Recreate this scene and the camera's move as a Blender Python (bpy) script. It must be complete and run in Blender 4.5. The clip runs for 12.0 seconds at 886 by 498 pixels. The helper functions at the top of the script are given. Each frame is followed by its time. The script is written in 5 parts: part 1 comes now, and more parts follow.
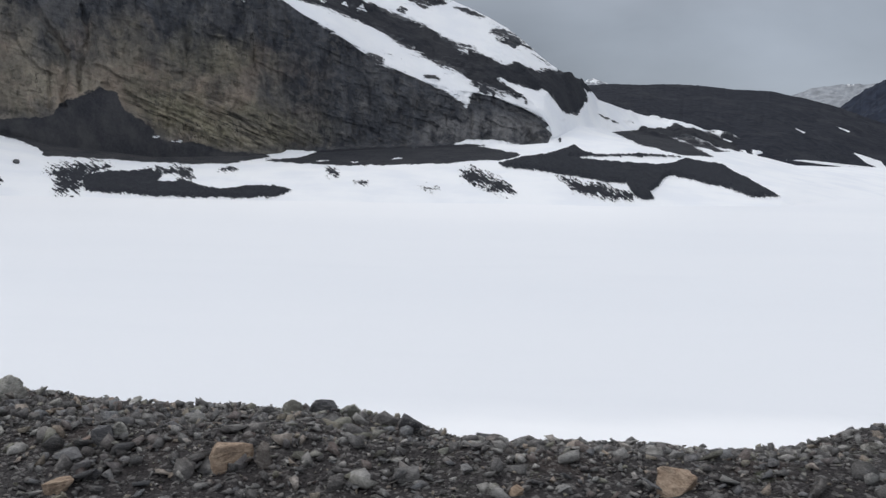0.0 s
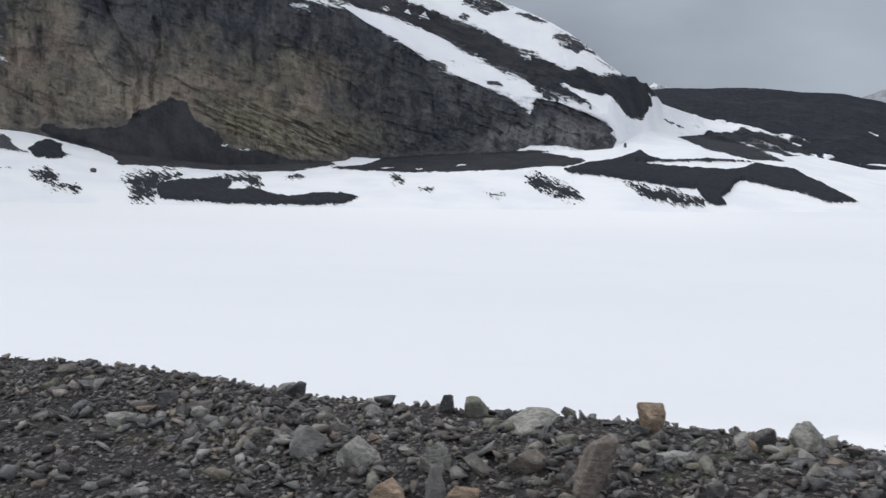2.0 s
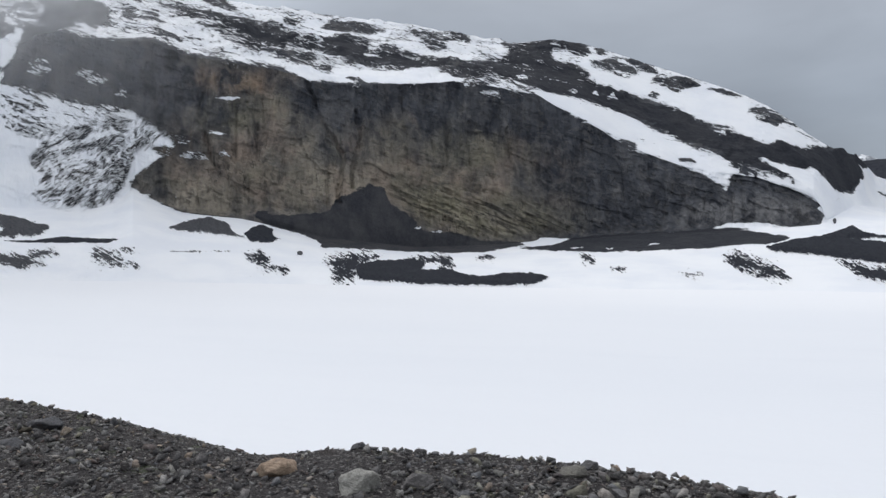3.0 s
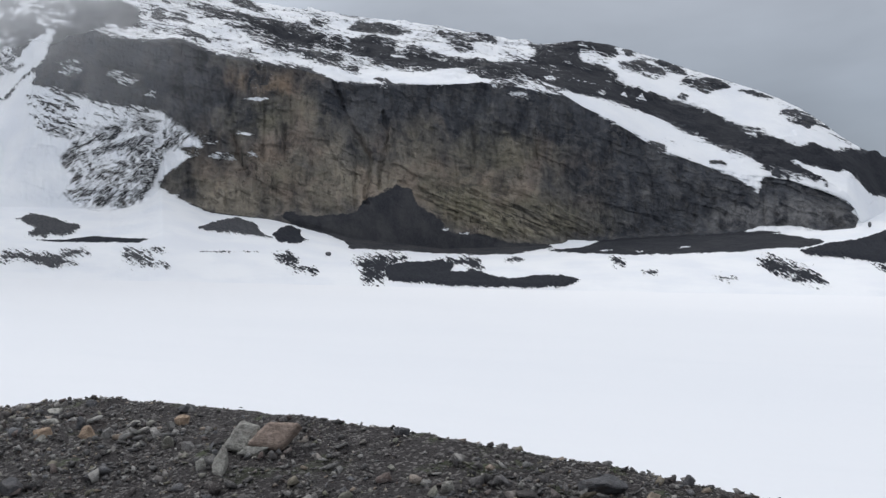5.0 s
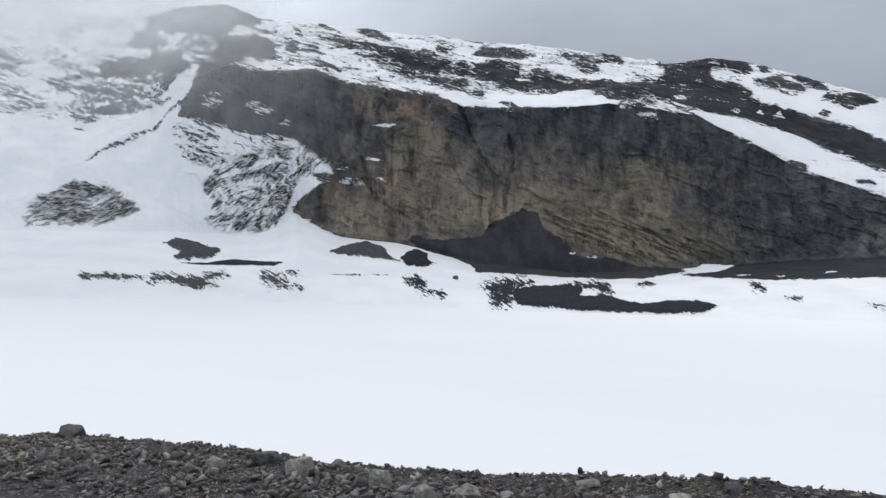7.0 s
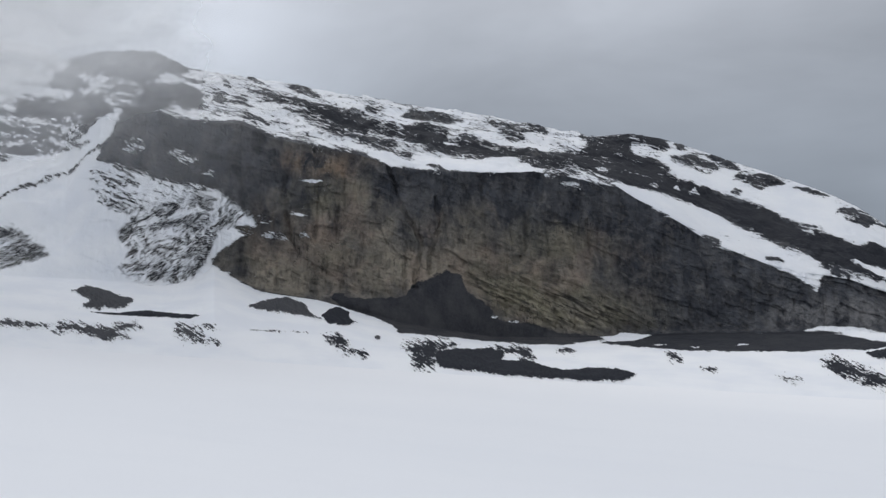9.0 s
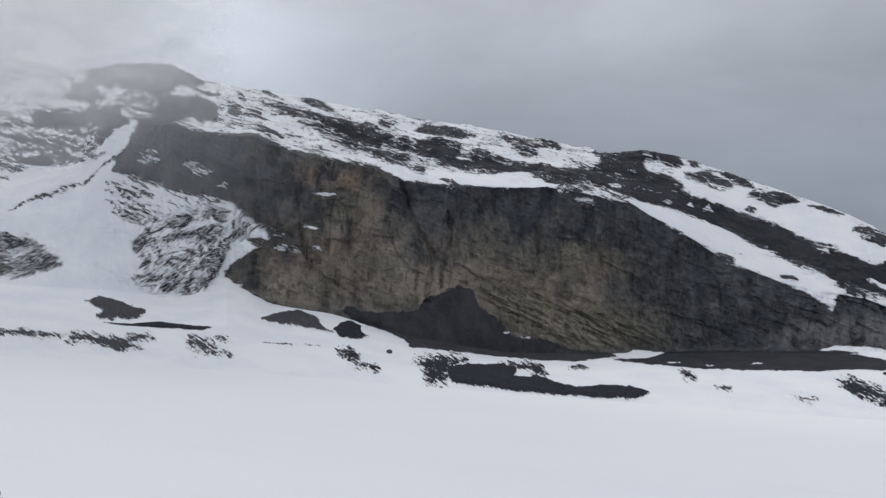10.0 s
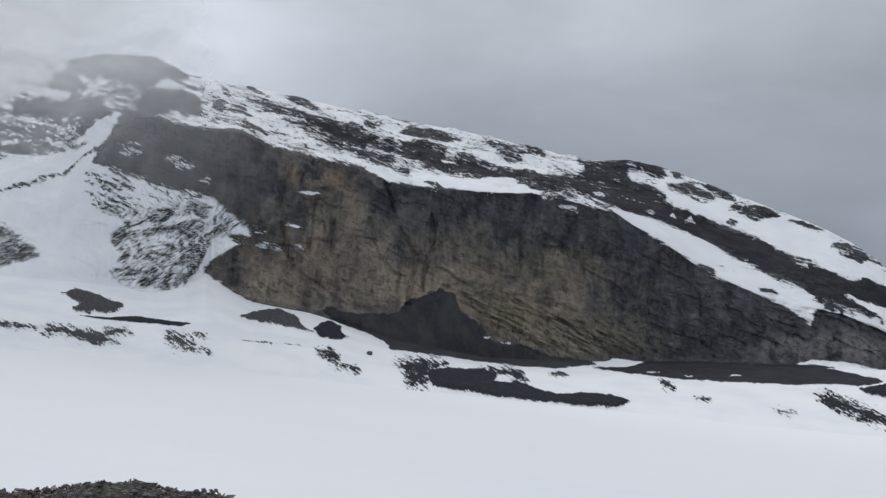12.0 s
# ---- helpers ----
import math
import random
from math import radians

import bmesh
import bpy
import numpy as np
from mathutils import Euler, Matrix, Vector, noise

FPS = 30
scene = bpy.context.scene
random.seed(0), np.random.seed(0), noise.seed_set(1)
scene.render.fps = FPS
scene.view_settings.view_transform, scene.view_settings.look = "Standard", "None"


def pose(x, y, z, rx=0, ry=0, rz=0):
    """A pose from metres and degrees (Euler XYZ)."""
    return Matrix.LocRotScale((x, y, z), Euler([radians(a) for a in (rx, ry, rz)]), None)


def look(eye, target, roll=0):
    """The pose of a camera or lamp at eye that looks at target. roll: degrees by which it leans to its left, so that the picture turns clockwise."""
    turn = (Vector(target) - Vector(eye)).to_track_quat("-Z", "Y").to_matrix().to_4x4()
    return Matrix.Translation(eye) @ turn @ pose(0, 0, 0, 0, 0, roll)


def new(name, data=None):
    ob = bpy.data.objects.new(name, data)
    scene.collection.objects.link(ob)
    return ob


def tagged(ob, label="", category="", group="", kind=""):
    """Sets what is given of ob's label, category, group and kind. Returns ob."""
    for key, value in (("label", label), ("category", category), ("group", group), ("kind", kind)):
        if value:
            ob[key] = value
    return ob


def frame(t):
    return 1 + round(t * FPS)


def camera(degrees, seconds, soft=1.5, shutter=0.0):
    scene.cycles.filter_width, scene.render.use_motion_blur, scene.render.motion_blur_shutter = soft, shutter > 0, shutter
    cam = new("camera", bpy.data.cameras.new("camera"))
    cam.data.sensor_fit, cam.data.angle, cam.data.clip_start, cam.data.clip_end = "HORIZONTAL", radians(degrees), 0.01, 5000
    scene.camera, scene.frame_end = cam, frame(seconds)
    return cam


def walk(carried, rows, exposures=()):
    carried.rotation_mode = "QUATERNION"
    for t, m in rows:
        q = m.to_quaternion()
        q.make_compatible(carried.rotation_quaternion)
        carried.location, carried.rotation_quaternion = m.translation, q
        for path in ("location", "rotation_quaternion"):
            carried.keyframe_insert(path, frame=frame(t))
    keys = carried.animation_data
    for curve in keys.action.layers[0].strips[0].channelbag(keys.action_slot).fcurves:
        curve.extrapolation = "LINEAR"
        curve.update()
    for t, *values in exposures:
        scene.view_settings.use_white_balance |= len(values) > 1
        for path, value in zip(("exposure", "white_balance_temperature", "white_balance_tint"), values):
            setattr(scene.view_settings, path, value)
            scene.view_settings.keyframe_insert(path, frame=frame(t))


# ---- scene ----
cam = camera(56.51, 12.0, soft=1.4, shutter=0.07)
PATH = [
    (0.0, pose(-0.000, 0.000, 3.300, 84.00, 1.04, 0.08)),
    (0.5, pose(-2.435, 0.568, 3.300, 84.86, 0.64, 0.39)),
    (1.0, pose(-4.870, 1.131, 3.300, 85.86, -0.19, -0.53)),
    (1.5, pose(-7.307, 1.689, 3.300, 84.31, 0.65, -0.24)),
    (2.0, pose(-9.745, 2.242, 3.300, 84.54, 1.38, 3.91)),
    (2.5, pose(-12.185, 2.790, 3.300, 88.58, 1.27, 12.03)),
    (3.0, pose(-14.625, 3.333, 3.300, 90.49, 1.94, 16.70)),
    (3.2, pose(-15.601, 3.549, 3.300, 90.38, 2.56, 16.45)),
    (4.8, pose(-23.423, 5.230, 3.300, 90.81, 1.88, 17.36)),
    (5.0, pose(-24.401, 5.439, 3.300, 90.67, 1.58, 18.09)),
    (5.5, pose(-26.846, 5.957, 3.300, 90.31, 1.55, 20.09)),
    (6.0, pose(-29.293, 6.470, 3.300, 90.44, 1.67, 21.66)),
    (6.5, pose(-31.685, 6.966, 3.300, 90.77, 1.56, 25.51)),
    (7.0, pose(-33.964, 7.435, 3.300, 92.54, 1.25, 26.35)),
    (7.5, pose(-36.129, 7.876, 3.300, 94.77, 0.33, 25.40)),
    (7.7, pose(-36.963, 8.045, 3.300, 95.14, 0.05, 24.54)),
    (9.3, pose(-42.997, 9.239, 3.300, 97.09, -0.73, 20.30)),
    (9.5, pose(-43.693, 9.376, 3.300, 97.33, -0.85, 20.42)),
    (10.0, pose(-45.411, 9.712, 3.270, 97.73, -1.39, 21.10)),
    (10.5, pose(-47.097, 10.040, 3.180, 98.01, -2.04, 21.05)),
    (11.0, pose(-48.750, 10.358, 3.000, 98.23, -2.50, 20.70)),
    (11.5, pose(-50.371, 10.669, 2.890, 98.14, -2.78, 20.02)),
    (12.0, pose(-51.959, 10.971, 2.810, 98.05, -2.98, 19.35)),
]
EXPOSURES = [
    (0.0, 0.09, 6500, 10), (0.5, 0.16, 6500, 10), (1.5, 0.17, 6500, 10), (3.0, 0.19, 6500, 10), (5.0, 0.19, 6500, 10), (6.5, 0.27, 6500, 10),
    (7.5, 0.20, 6500, 10), (9.5, -0.11, 6500, 10), (10.0, -0.11, 6500, 10), (10.5, -0.16, 6500, 10), (11.0, -0.12, 6500, 10), (12.0, -0.06, 6500, 10),
]
walk(cam, PATH, EXPOSURES)

# ---------------------------------------------------------------- light
SUN_AZ, SUN_EL = 62.0, 48.0          # degrees to the left of +y, and up
sun_way = Vector((-math.sin(radians(SUN_AZ)) * math.cos(radians(SUN_EL)), math.cos(radians(SUN_AZ)) * math.cos(radians(SUN_EL)), math.sin(radians(SUN_EL))))
sun = new("sun", bpy.data.lights.new("sun", "SUN"))
sun.data.energy, sun.data.angle, sun.data.color = 0.7, radians(25), (1.0, 0.98, 0.95)
sun.matrix_world = look(sun_way * 100, (0, 0, 0))

world = bpy.data.worlds.new("overcast")
scene.world = world
world.use_nodes = True
wn, wl = world.node_tree.nodes, world.node_tree.links


def wnode(kind, **values):
    n = wn.new(kind)
    for key, value in values.items():
        n.inputs[key].default_value = value
    return n


wn.clear()
w_out = wn.new("ShaderNodeOutputWorld")
w_bg = wn.new("ShaderNodeBackground")
w_sky = wn.new("ShaderNodeTexSky")
w_sky.sky_type, w_sky.sun_disc = "NISHITA", False
w_sky.sun_elevation, w_sky.sun_rotation = radians(SUN_EL), radians(-SUN_AZ)
w_dim = wn.new("ShaderNodeVectorMath")
w_dim.operation = "SCALE"
w_dim.inputs["Scale"].default_value = 0.10
wl.new(w_sky.outputs[0], w_dim.inputs[0])
w_tc = wn.new("ShaderNodeTexCoord")
w_sep = wn.new("ShaderNodeSeparateXYZ")
wl.new(w_tc.outputs["Generated"], w_sep.inputs[0])
# the cloud deck: dark low down, bright overhead, brightest towards the hidden sun
w_high = wn.new("ShaderNodeMapRange")
w_high.interpolation_type = "SMOOTHSTEP"
for i, v in ((1, 0.05), (2, 0.75), (3, 0.30), (4, 1.14)):
    w_high.inputs[i].default_value = v
wl.new(w_sep.outputs["Z"], w_high.inputs[0])
w_dot = wn.new("ShaderNodeVectorMath")
w_dot.operation = "DOT_PRODUCT"
w_dot.inputs[1].default_value = Vector((-math.sin(radians(70)), math.cos(radians(70)), 0.33)).normalized()
wl.new(w_tc.outputs["Generated"], w_dot.inputs[0])
w_glow = wn.new("ShaderNodeMapRange")
w_glow.interpolation_type = "SMOOTHSTEP"
for i, v in ((1, 0.66), (2, 1.0), (3, 0.0), (4, 0.55)):
    w_glow.inputs[i].default_value = v
wl.new(w_dot.outputs["Value"], w_glow.inputs[0])
# a thin place in the cloud low over the valley
w_thin = wn.new("ShaderNodeVectorMath")
w_thin.operation = "DOT_PRODUCT"
w_thin.inputs[1].default_value = Vector((math.sin(radians(23)), math.cos(radians(23)), 0.11)).normalized()
wl.new(w_tc.outputs["Generated"], w_thin.inputs[0])
w_gap = wn.new("ShaderNodeMapRange")
w_gap.interpolation_type = "SMOOTHSTEP"
for i, v in ((1, 0.945), (2, 1.0), (3, 0.0), (4, 0.17)):
    w_gap.inputs[i].default_value = v
wl.new(w_thin.outputs["Value"], w_gap.inputs[0])
w_sum = wn.new("ShaderNodeMath")
w_sum.operation = "ADD"
wl.new(w_glow.outputs[0], w_sum.inputs[0])
wl.new(w_gap.outputs[0], w_sum.inputs[1])
w_map = wn.new("ShaderNodeMapping")
w_map.inputs["Scale"].default_value = (1.0, 1.0, 2.2)
wl.new(w_tc.outputs["Generated"], w_map.inputs[0])
w_noise = wnode("ShaderNodeTexNoise", Scale=3.2, Detail=5.0, Roughness=0.5, Distortion=0.25)
wl.new(w_map.outputs[0], w_noise.inputs["Vector"])
w_var = wn.new("ShaderNodeMapRange")
for i, v in ((1, 0.3), (2, 0.75), (3, 0.84), (4, 1.2)):
    w_var.inputs[i].default_value = v
wl.new(w_noise.outputs[0], w_var.inputs[0])
w_add = wn.new("ShaderNodeMath")
w_add.operation = "ADD"
wl.new(w_high.outputs[0], w_add.inputs[0])
wl.new(w_sum.outputs[0], w_add.inputs[1])
w_mul = wn.new("ShaderNodeMath")
w_mul.operation = "MULTIPLY"
wl.new(w_add.outputs[0], w_mul.inputs[0])
wl.new(w_var.outputs[0], w_mul.inputs[1])
w_tint = wn.new("ShaderNodeVectorMath")
w_tint.operation = "SCALE"
w_cool = wn.new("ShaderNodeMix")
w_cool.data_type = "RGBA"
w_cool.inputs[6].default_value, w_cool.inputs[7].default_value = (0.87, 0.98, 1.145, 1), (0.97, 0.99, 1.045, 1)
w_lift = wn.new("ShaderNodeMapRange")
w_lift.inputs[1].default_value, w_lift.inputs[2].default_value = 0.15, 0.6
wl.new(w_sep.outputs["Z"], w_lift.inputs[0])
wl.new(w_lift.outputs[0], w_cool.inputs[0])
wl.new(w_cool.outputs[2], w_tint.inputs[0])
wl.new(w_mul.outputs[0], w_tint.inputs["Scale"])
w_mix = wn.new("ShaderNodeMix")
w_mix.data_type = "RGBA"
w_mix.inputs[0].default_value = 0.93
wl.new(w_dim.outputs[0], w_mix.inputs[6])
wl.new(w_tint.outputs[0], w_mix.inputs[7])
wl.new(w_mix.outputs[2], w_bg.inputs[0])
w_bg.inputs[1].default_value = 0.77
wl.new(w_bg.outputs[0], w_out.inputs[0])


# ---------------------------------------------------------------- helpers
def fade(a, b, x):
    t = np.clip((x - a) / (b - a), 0, 1)
    return t * t * (3 - 2 * t)


def lattice(ix, iy, seed):
    h = (ix.astype(np.int64) * 374761393 + iy.astype(np.int64) * 668265263 + seed * 2147483647) & 0xFFFFFFFF
    h = ((h ^ (h >> 13)) * 1274126177) & 0xFFFFFFFF
    return ((h ^ (h >> 16)) & 0xFFFFFF) / float(0xFFFFFF)


def rough(x, y, seed=0):
    """Smooth value noise, -1 to 1."""
    x, y = np.asarray(x, float), np.asarray(y, float)
    ix, iy = np.floor(x), np.floor(y)
    fx, fy = x - ix, y - iy
    fx, fy = fx * fx * (3 - 2 * fx), fy * fy * (3 - 2 * fy)
    a, b = lattice(ix, iy, seed), lattice(ix + 1, iy, seed)
    c, d = lattice(ix, iy + 1, seed), lattice(ix + 1, iy + 1, seed)
    return 2 * ((a * (1 - fx) + b * fx) * (1 - fy) + (c * (1 - fx) + d * fx) * fy) - 1


def fractal(x, y, seed=0, octaves=4, gain=0.5):
    total, k, norm = 0.0, 1.0, 0.0
    for i in range(octaves):
        total = total + k * rough(x * 2.03 ** i + 17.3 * i, y * 2.03 ** i - 9.1 * i, seed + 7 * i)
        norm += k
        k *= gain
    return total / norm


def inside(x, y, outline):
    """Signed distance to an outline, positive inside."""
    p = np.array(outline, float)
    d2 = np.full(x.shape, 1e9)
    odd = np.zeros(x.shape, bool)
    for (ax, ay), (bx, by) in zip(p, np.roll(p, -1, 0)):
        ex, ey = bx - ax, by - ay
        k = np.clip(((x - ax) * ex + (y - ay) * ey) / (ex * ex + ey * ey + 1e-12), 0, 1)
        d2 = np.minimum(d2, (x - ax - k * ex) ** 2 + (y - ay - k * ey) ** 2)
        cross = ((ay > y) != (by > y)) & (x < ex * (y - ay) / (ey if abs(ey) > 1e-9 else 1e-9) + ax)
        odd ^= cross
    return np.where(odd, 1, -1) * np.sqrt(d2)


def sheet(name, X, Y, Z, material, keep=None, attributes=None):
    """A grid of points as one mesh object."""
    n, m = X.shape
    co = np.stack([X, Y, Z], -1).reshape(-1, 3)
    i = np.arange(n * m).reshape(n, m)
    quads = np.stack([i[:-1, :-1], i[:-1, 1:], i[1:, 1:], i[1:, :-1]], -1).reshape(-1, 4)
    if keep is not None:
        k = keep.reshape(-1)
        quads = quads[k[quads].any(1)]
        used = np.zeros(n * m, bool)
        used[quads.reshape(-1)] = True
        order = np.cumsum(used) - 1
        co, quads = co[used], order[quads]
    else:
        used = np.ones(n * m, bool)
    me = bpy.data.meshes.new(name)
    me.vertices.add(len(co))
    me.vertices.foreach_set("co", co.reshape(-1).astype(np.float32))
    me.loops.add(quads.size)
    me.loops.foreach_set("vertex_index", quads.reshape(-1).astype(np.int32))
    me.polygons.add(len(quads))
    me.polygons.foreach_set("loop_start", np.arange(0, quads.size, 4, dtype=np.int32))
    me.polygons.foreach_set("use_smooth", np.ones(len(quads), bool))
    for key, values in (attributes or {}).items():
        me.attributes.new(key, "FLOAT", "POINT").data.foreach_set("value", values.reshape(-1)[used].astype(np.float32))
    me.update(calc_edges=True)
    me.validate()
    me.materials.append(material)
    return new(name, me)


# ---------------------------------------------------------------- materials
class Nodes:
    """A node material under construction."""

    def __init__(self, name):
        self.mat = bpy.data.materials.new(name)
        self.mat.use_nodes = True
        self.n, self.l = self.mat.node_tree.nodes, self.mat.node_tree.links
        self.bsdf = self.n["Principled BSDF"]
        self.position = self.n.new("ShaderNodeNewGeometry").outputs["Position"]

    def put(self, value, socket):
        if isinstance(value, bpy.types.NodeSocket):
            self.l.new(value, socket)
        else:
            socket.default_value = value

    def attribute(self, name):
        a = self.n.new("ShaderNodeAttribute")
        a.attribute_name = name
        return a.outputs["Fac"]

    def noise(self, scale, detail=4.0, roughness=0.55, stretch=(1, 1, 1), turn=(0, 0, 0), distortion=0.0):
        m = self.n.new("ShaderNodeMapping")
        m.vector_type = "TEXTURE"
        m.inputs["Rotation"].default_value = [radians(a) for a in turn]
        m.inputs["Scale"].default_value = stretch
        self.l.new(self.position, m.inputs[0])
        t = self.n.new("ShaderNodeTexNoise")
        for key, value in (("Scale", scale), ("Detail", detail), ("Roughness", roughness), ("Distortion", distortion)):
            t.inputs[key].default_value = value
        self.l.new(m.outputs[0], t.inputs["Vector"])
        return t.outputs[0]

    def cells(self, scale, stretch=(1, 1, 1), turn=(0, 0, 0), feature="F1"):
        m = self.n.new("ShaderNodeMapping")
        m.vector_type = "TEXTURE"
        m.inputs["Rotation"].default_value = [radians(a) for a in turn]
        m.inputs["Scale"].default_value = stretch
        self.l.new(self.position, m.inputs[0])
        t = self.n.new("ShaderNodeTexVoronoi")
        t.feature = feature
        t.inputs["Scale"].default_value = scale
        self.l.new(m.outputs[0], t.inputs["Vector"])
        return t

    def math(self, op, a, b=0.0, c=0.0):
        m = self.n.new("ShaderNodeMath")
        m.operation = op
        for i, v in enumerate((a, b, c)):
            self.put(v, m.inputs[i])
        return m.outputs[0]

    def range(self, value, a, b, lo=0.0, hi=1.0, smooth=True):
        m = self.n.new("ShaderNodeMapRange")
        m.interpolation_type = "SMOOTHSTEP" if smooth else "LINEAR"
        self.put(value, m.inputs[0])
        for i, v in enumerate((a, b, lo, hi)):
            m.inputs[i + 1].default_value = v
        return m.outputs[0]

    def mix(self, fac, a, b, mode="MIX"):
        m = self.n.new("ShaderNodeMix")
        m.data_type, m.blend_type = "RGBA", mode
        self.put(fac, m.inputs[0])
        for v, s in ((a, m.inputs[6]), (b, m.inputs[7])):
            self.put((*v, 1) if isinstance(v, tuple) else v, s)
        return m.outputs[2]

    def ramp(self, fac, stops):
        r = self.n.new("ShaderNodeValToRGB")
        while len(r.color_ramp.elements) < len(stops):
            r.color_ramp.elements.new(0.5)
        for e, (p, c) in zip(r.color_ramp.elements, stops):
            e.position, e.color = p, (*c, 1)
        self.put(fac, r.inputs[0])
        return r.outputs[0]

    def bump(self, height, distance, strength=1.0):
        b = self.n.new("ShaderNodeBump")
        b.inputs["Distance"].default_value, b.inputs["Strength"].default_value = distance, strength
        self.put(height, b.inputs["Height"])
        self.l.new(b.outputs[0], self.bsdf.inputs["Normal"])

    def finish(self, colour, roughness=0.9, specular=0.2):
        self.put(colour, self.bsdf.inputs["Base Color"])
        self.put(roughness, self.bsdf.inputs["Roughness"])
        self.bsdf.inputs["Specular IOR Level"].default_value = specular
        return self.mat


SNOW = (0.868, 0.89, 0.914)


def snow_material():
    k = Nodes("glacier_snow")
    soft = k.noise(0.004, 4, 0.55, (2.5, 1, 1))
    fine = k.noise(0.05, 4, 0.6, (3, 1, 1))
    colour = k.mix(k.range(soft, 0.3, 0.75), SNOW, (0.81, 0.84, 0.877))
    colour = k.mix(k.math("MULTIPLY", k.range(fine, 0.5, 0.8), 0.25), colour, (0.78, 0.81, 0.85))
    colour = k.mix(k.attribute("whiter"), k.mix(0.24, colour, (0.55, 0.58, 0.64)), (0.90, 0.915, 0.935))
    k.bump(k.math("ADD", fine, k.noise(0.4, 3)), 0.25, 0.3)
    return k.finish(colour, 0.75, 0.15)


def mountain_material():
    k = Nodes("mountain_rock_and_snow")
    warm, scree, hatch = k.attribute("warm"), k.attribute("scree"), k.attribute("hatch")
    snow, amp = k.attribute("snow"), k.attribute("broken")
    # rock: blue-grey limestone with tan, olive and rusty parts, in upright panels
    big = k.noise(0.012, 5, 0.6)
    streak = k.noise(0.05, 5, 0.58, (1, 1, 4), (0, 6, 0), 0.3)
    beds = k.noise(0.11, 5, 0.62, (3, 3, 1), (0, 22, 0), 1.2)
    grit = k.noise(0.2, 4, 0.6)
    blot = k.noise(0.03, 6, 0.6, (1, 1, 1.6))
    dark = k.mix(k.range(streak, 0.32, 0.68), (0.035, 0.039, 0.049), (0.089, 0.096, 0.110))
    dark = k.mix(k.range(blot, 0.54, 0.74, 0, 0.42), dark, (0.15, 0.154, 0.162))
    tan = k.mix(k.range(big, 0.35, 0.65), (0.178, 0.161, 0.130), (0.345, 0.308, 0.248))
    tan = k.mix(k.range(k.noise(0.016, 5, 0.55), 0.44, 0.62, 0, 0.75), tan, (0.305, 0.24, 0.193))
    tan = k.mix(k.range(k.noise(0.013, 5, 0.55, (1.5, 1, 1), (30, 0, 0)), 0.46, 0.66, 0, 0.75), tan, (0.235, 0.222, 0.165))
    tan = k.mix(k.math("MULTIPLY", k.attribute("fold"), k.range(blot, 0.35, 0.6, 0.2, 0.7)), tan, (0.27, 0.258, 0.175))
    tone = k.math("ADD", warm, k.math("MULTIPLY", k.math("SUBTRACT", k.math("ADD", k.math("MULTIPLY", streak, 0.7), k.math("MULTIPLY", blot, 0.5)), 0.6), 1.5))
    rock = k.mix(k.range(tone, 0.05, 0.85), dark, tan)
    rock = k.mix(k.math("MULTIPLY", k.attribute("rust"), k.range(streak, 0.35, 0.6)), rock, (0.32, 0.235, 0.165))
    # beds and grit: darker where the bump is low, paler on high beds
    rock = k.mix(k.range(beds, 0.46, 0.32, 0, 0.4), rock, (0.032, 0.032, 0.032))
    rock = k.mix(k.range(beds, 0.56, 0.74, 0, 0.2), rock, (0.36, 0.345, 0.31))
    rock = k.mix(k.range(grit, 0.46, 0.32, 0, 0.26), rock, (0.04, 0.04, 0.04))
    # jointed blocks and upright panels, each of its own shade
    for scale, depth, tall in ((0.03, 0.24, 2.6), (0.08, 0.19, 1.8), (0.19, 0.16, 1.3)):
        block = k.cells(scale)
        block.inputs["Randomness"].default_value = 0.9
        lean = k.n.new("ShaderNodeMapping")
        lean.vector_type = "TEXTURE"
        lean.inputs["Scale"].default_value = (1, 1, tall)
        lean.inputs["Rotation"].default_value = (0, radians(7), 0)
        warp = k.n.new("ShaderNodeVectorMath")
        warp.operation = "MULTIPLY_ADD"
        jog = k.n.new("ShaderNodeTexNoise")
        jog.inputs["Scale"].default_value, jog.inputs["Detail"].default_value = scale * 2.2, 4.0
        k.l.new(k.position, jog.inputs["Vector"])
        k.l.new(jog.outputs["Color"], warp.inputs[0])
        warp.inputs[1].default_value = (1.0 / scale,) * 3
        k.l.new(k.position, lean.inputs[0])
        k.l.new(lean.outputs[0], warp.inputs[2])
        k.l.new(warp.outputs[0], block.inputs["Vector"])
        shade = k.n.new("ShaderNodeSeparateColor")
        k.l.new(block.outputs["Color"], shade.inputs[0])
        rock = k.mix(k.range(shade.outputs[0], 0.4, 0.0, 0, depth), rock, (0.04, 0.04, 0.042))
        rock = k.mix(k.range(shade.outputs[1], 0.7, 1.0, 0, depth * 0.5), rock, (0.34, 0.325, 0.30))
    # folded strata in the tan buttress, and upright flutes darker where the bump is low
    strata = k.noise(0.16, 5, 0.65, (9, 9, 1), (0, 24, 0), 0.7)
    rock = k.mix(k.math("MULTIPLY", k.range(strata, 0.50, 0.40), k.math("MULTIPLY", k.attribute("fold"), 0.85)), rock, (0.04, 0.038, 0.035))
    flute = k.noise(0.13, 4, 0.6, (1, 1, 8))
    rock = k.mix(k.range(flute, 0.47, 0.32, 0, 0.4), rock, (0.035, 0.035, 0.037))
    crack = k.noise(0.045, 4, 0.6, (1, 1, 7), (0, -6, 0), 0.2)
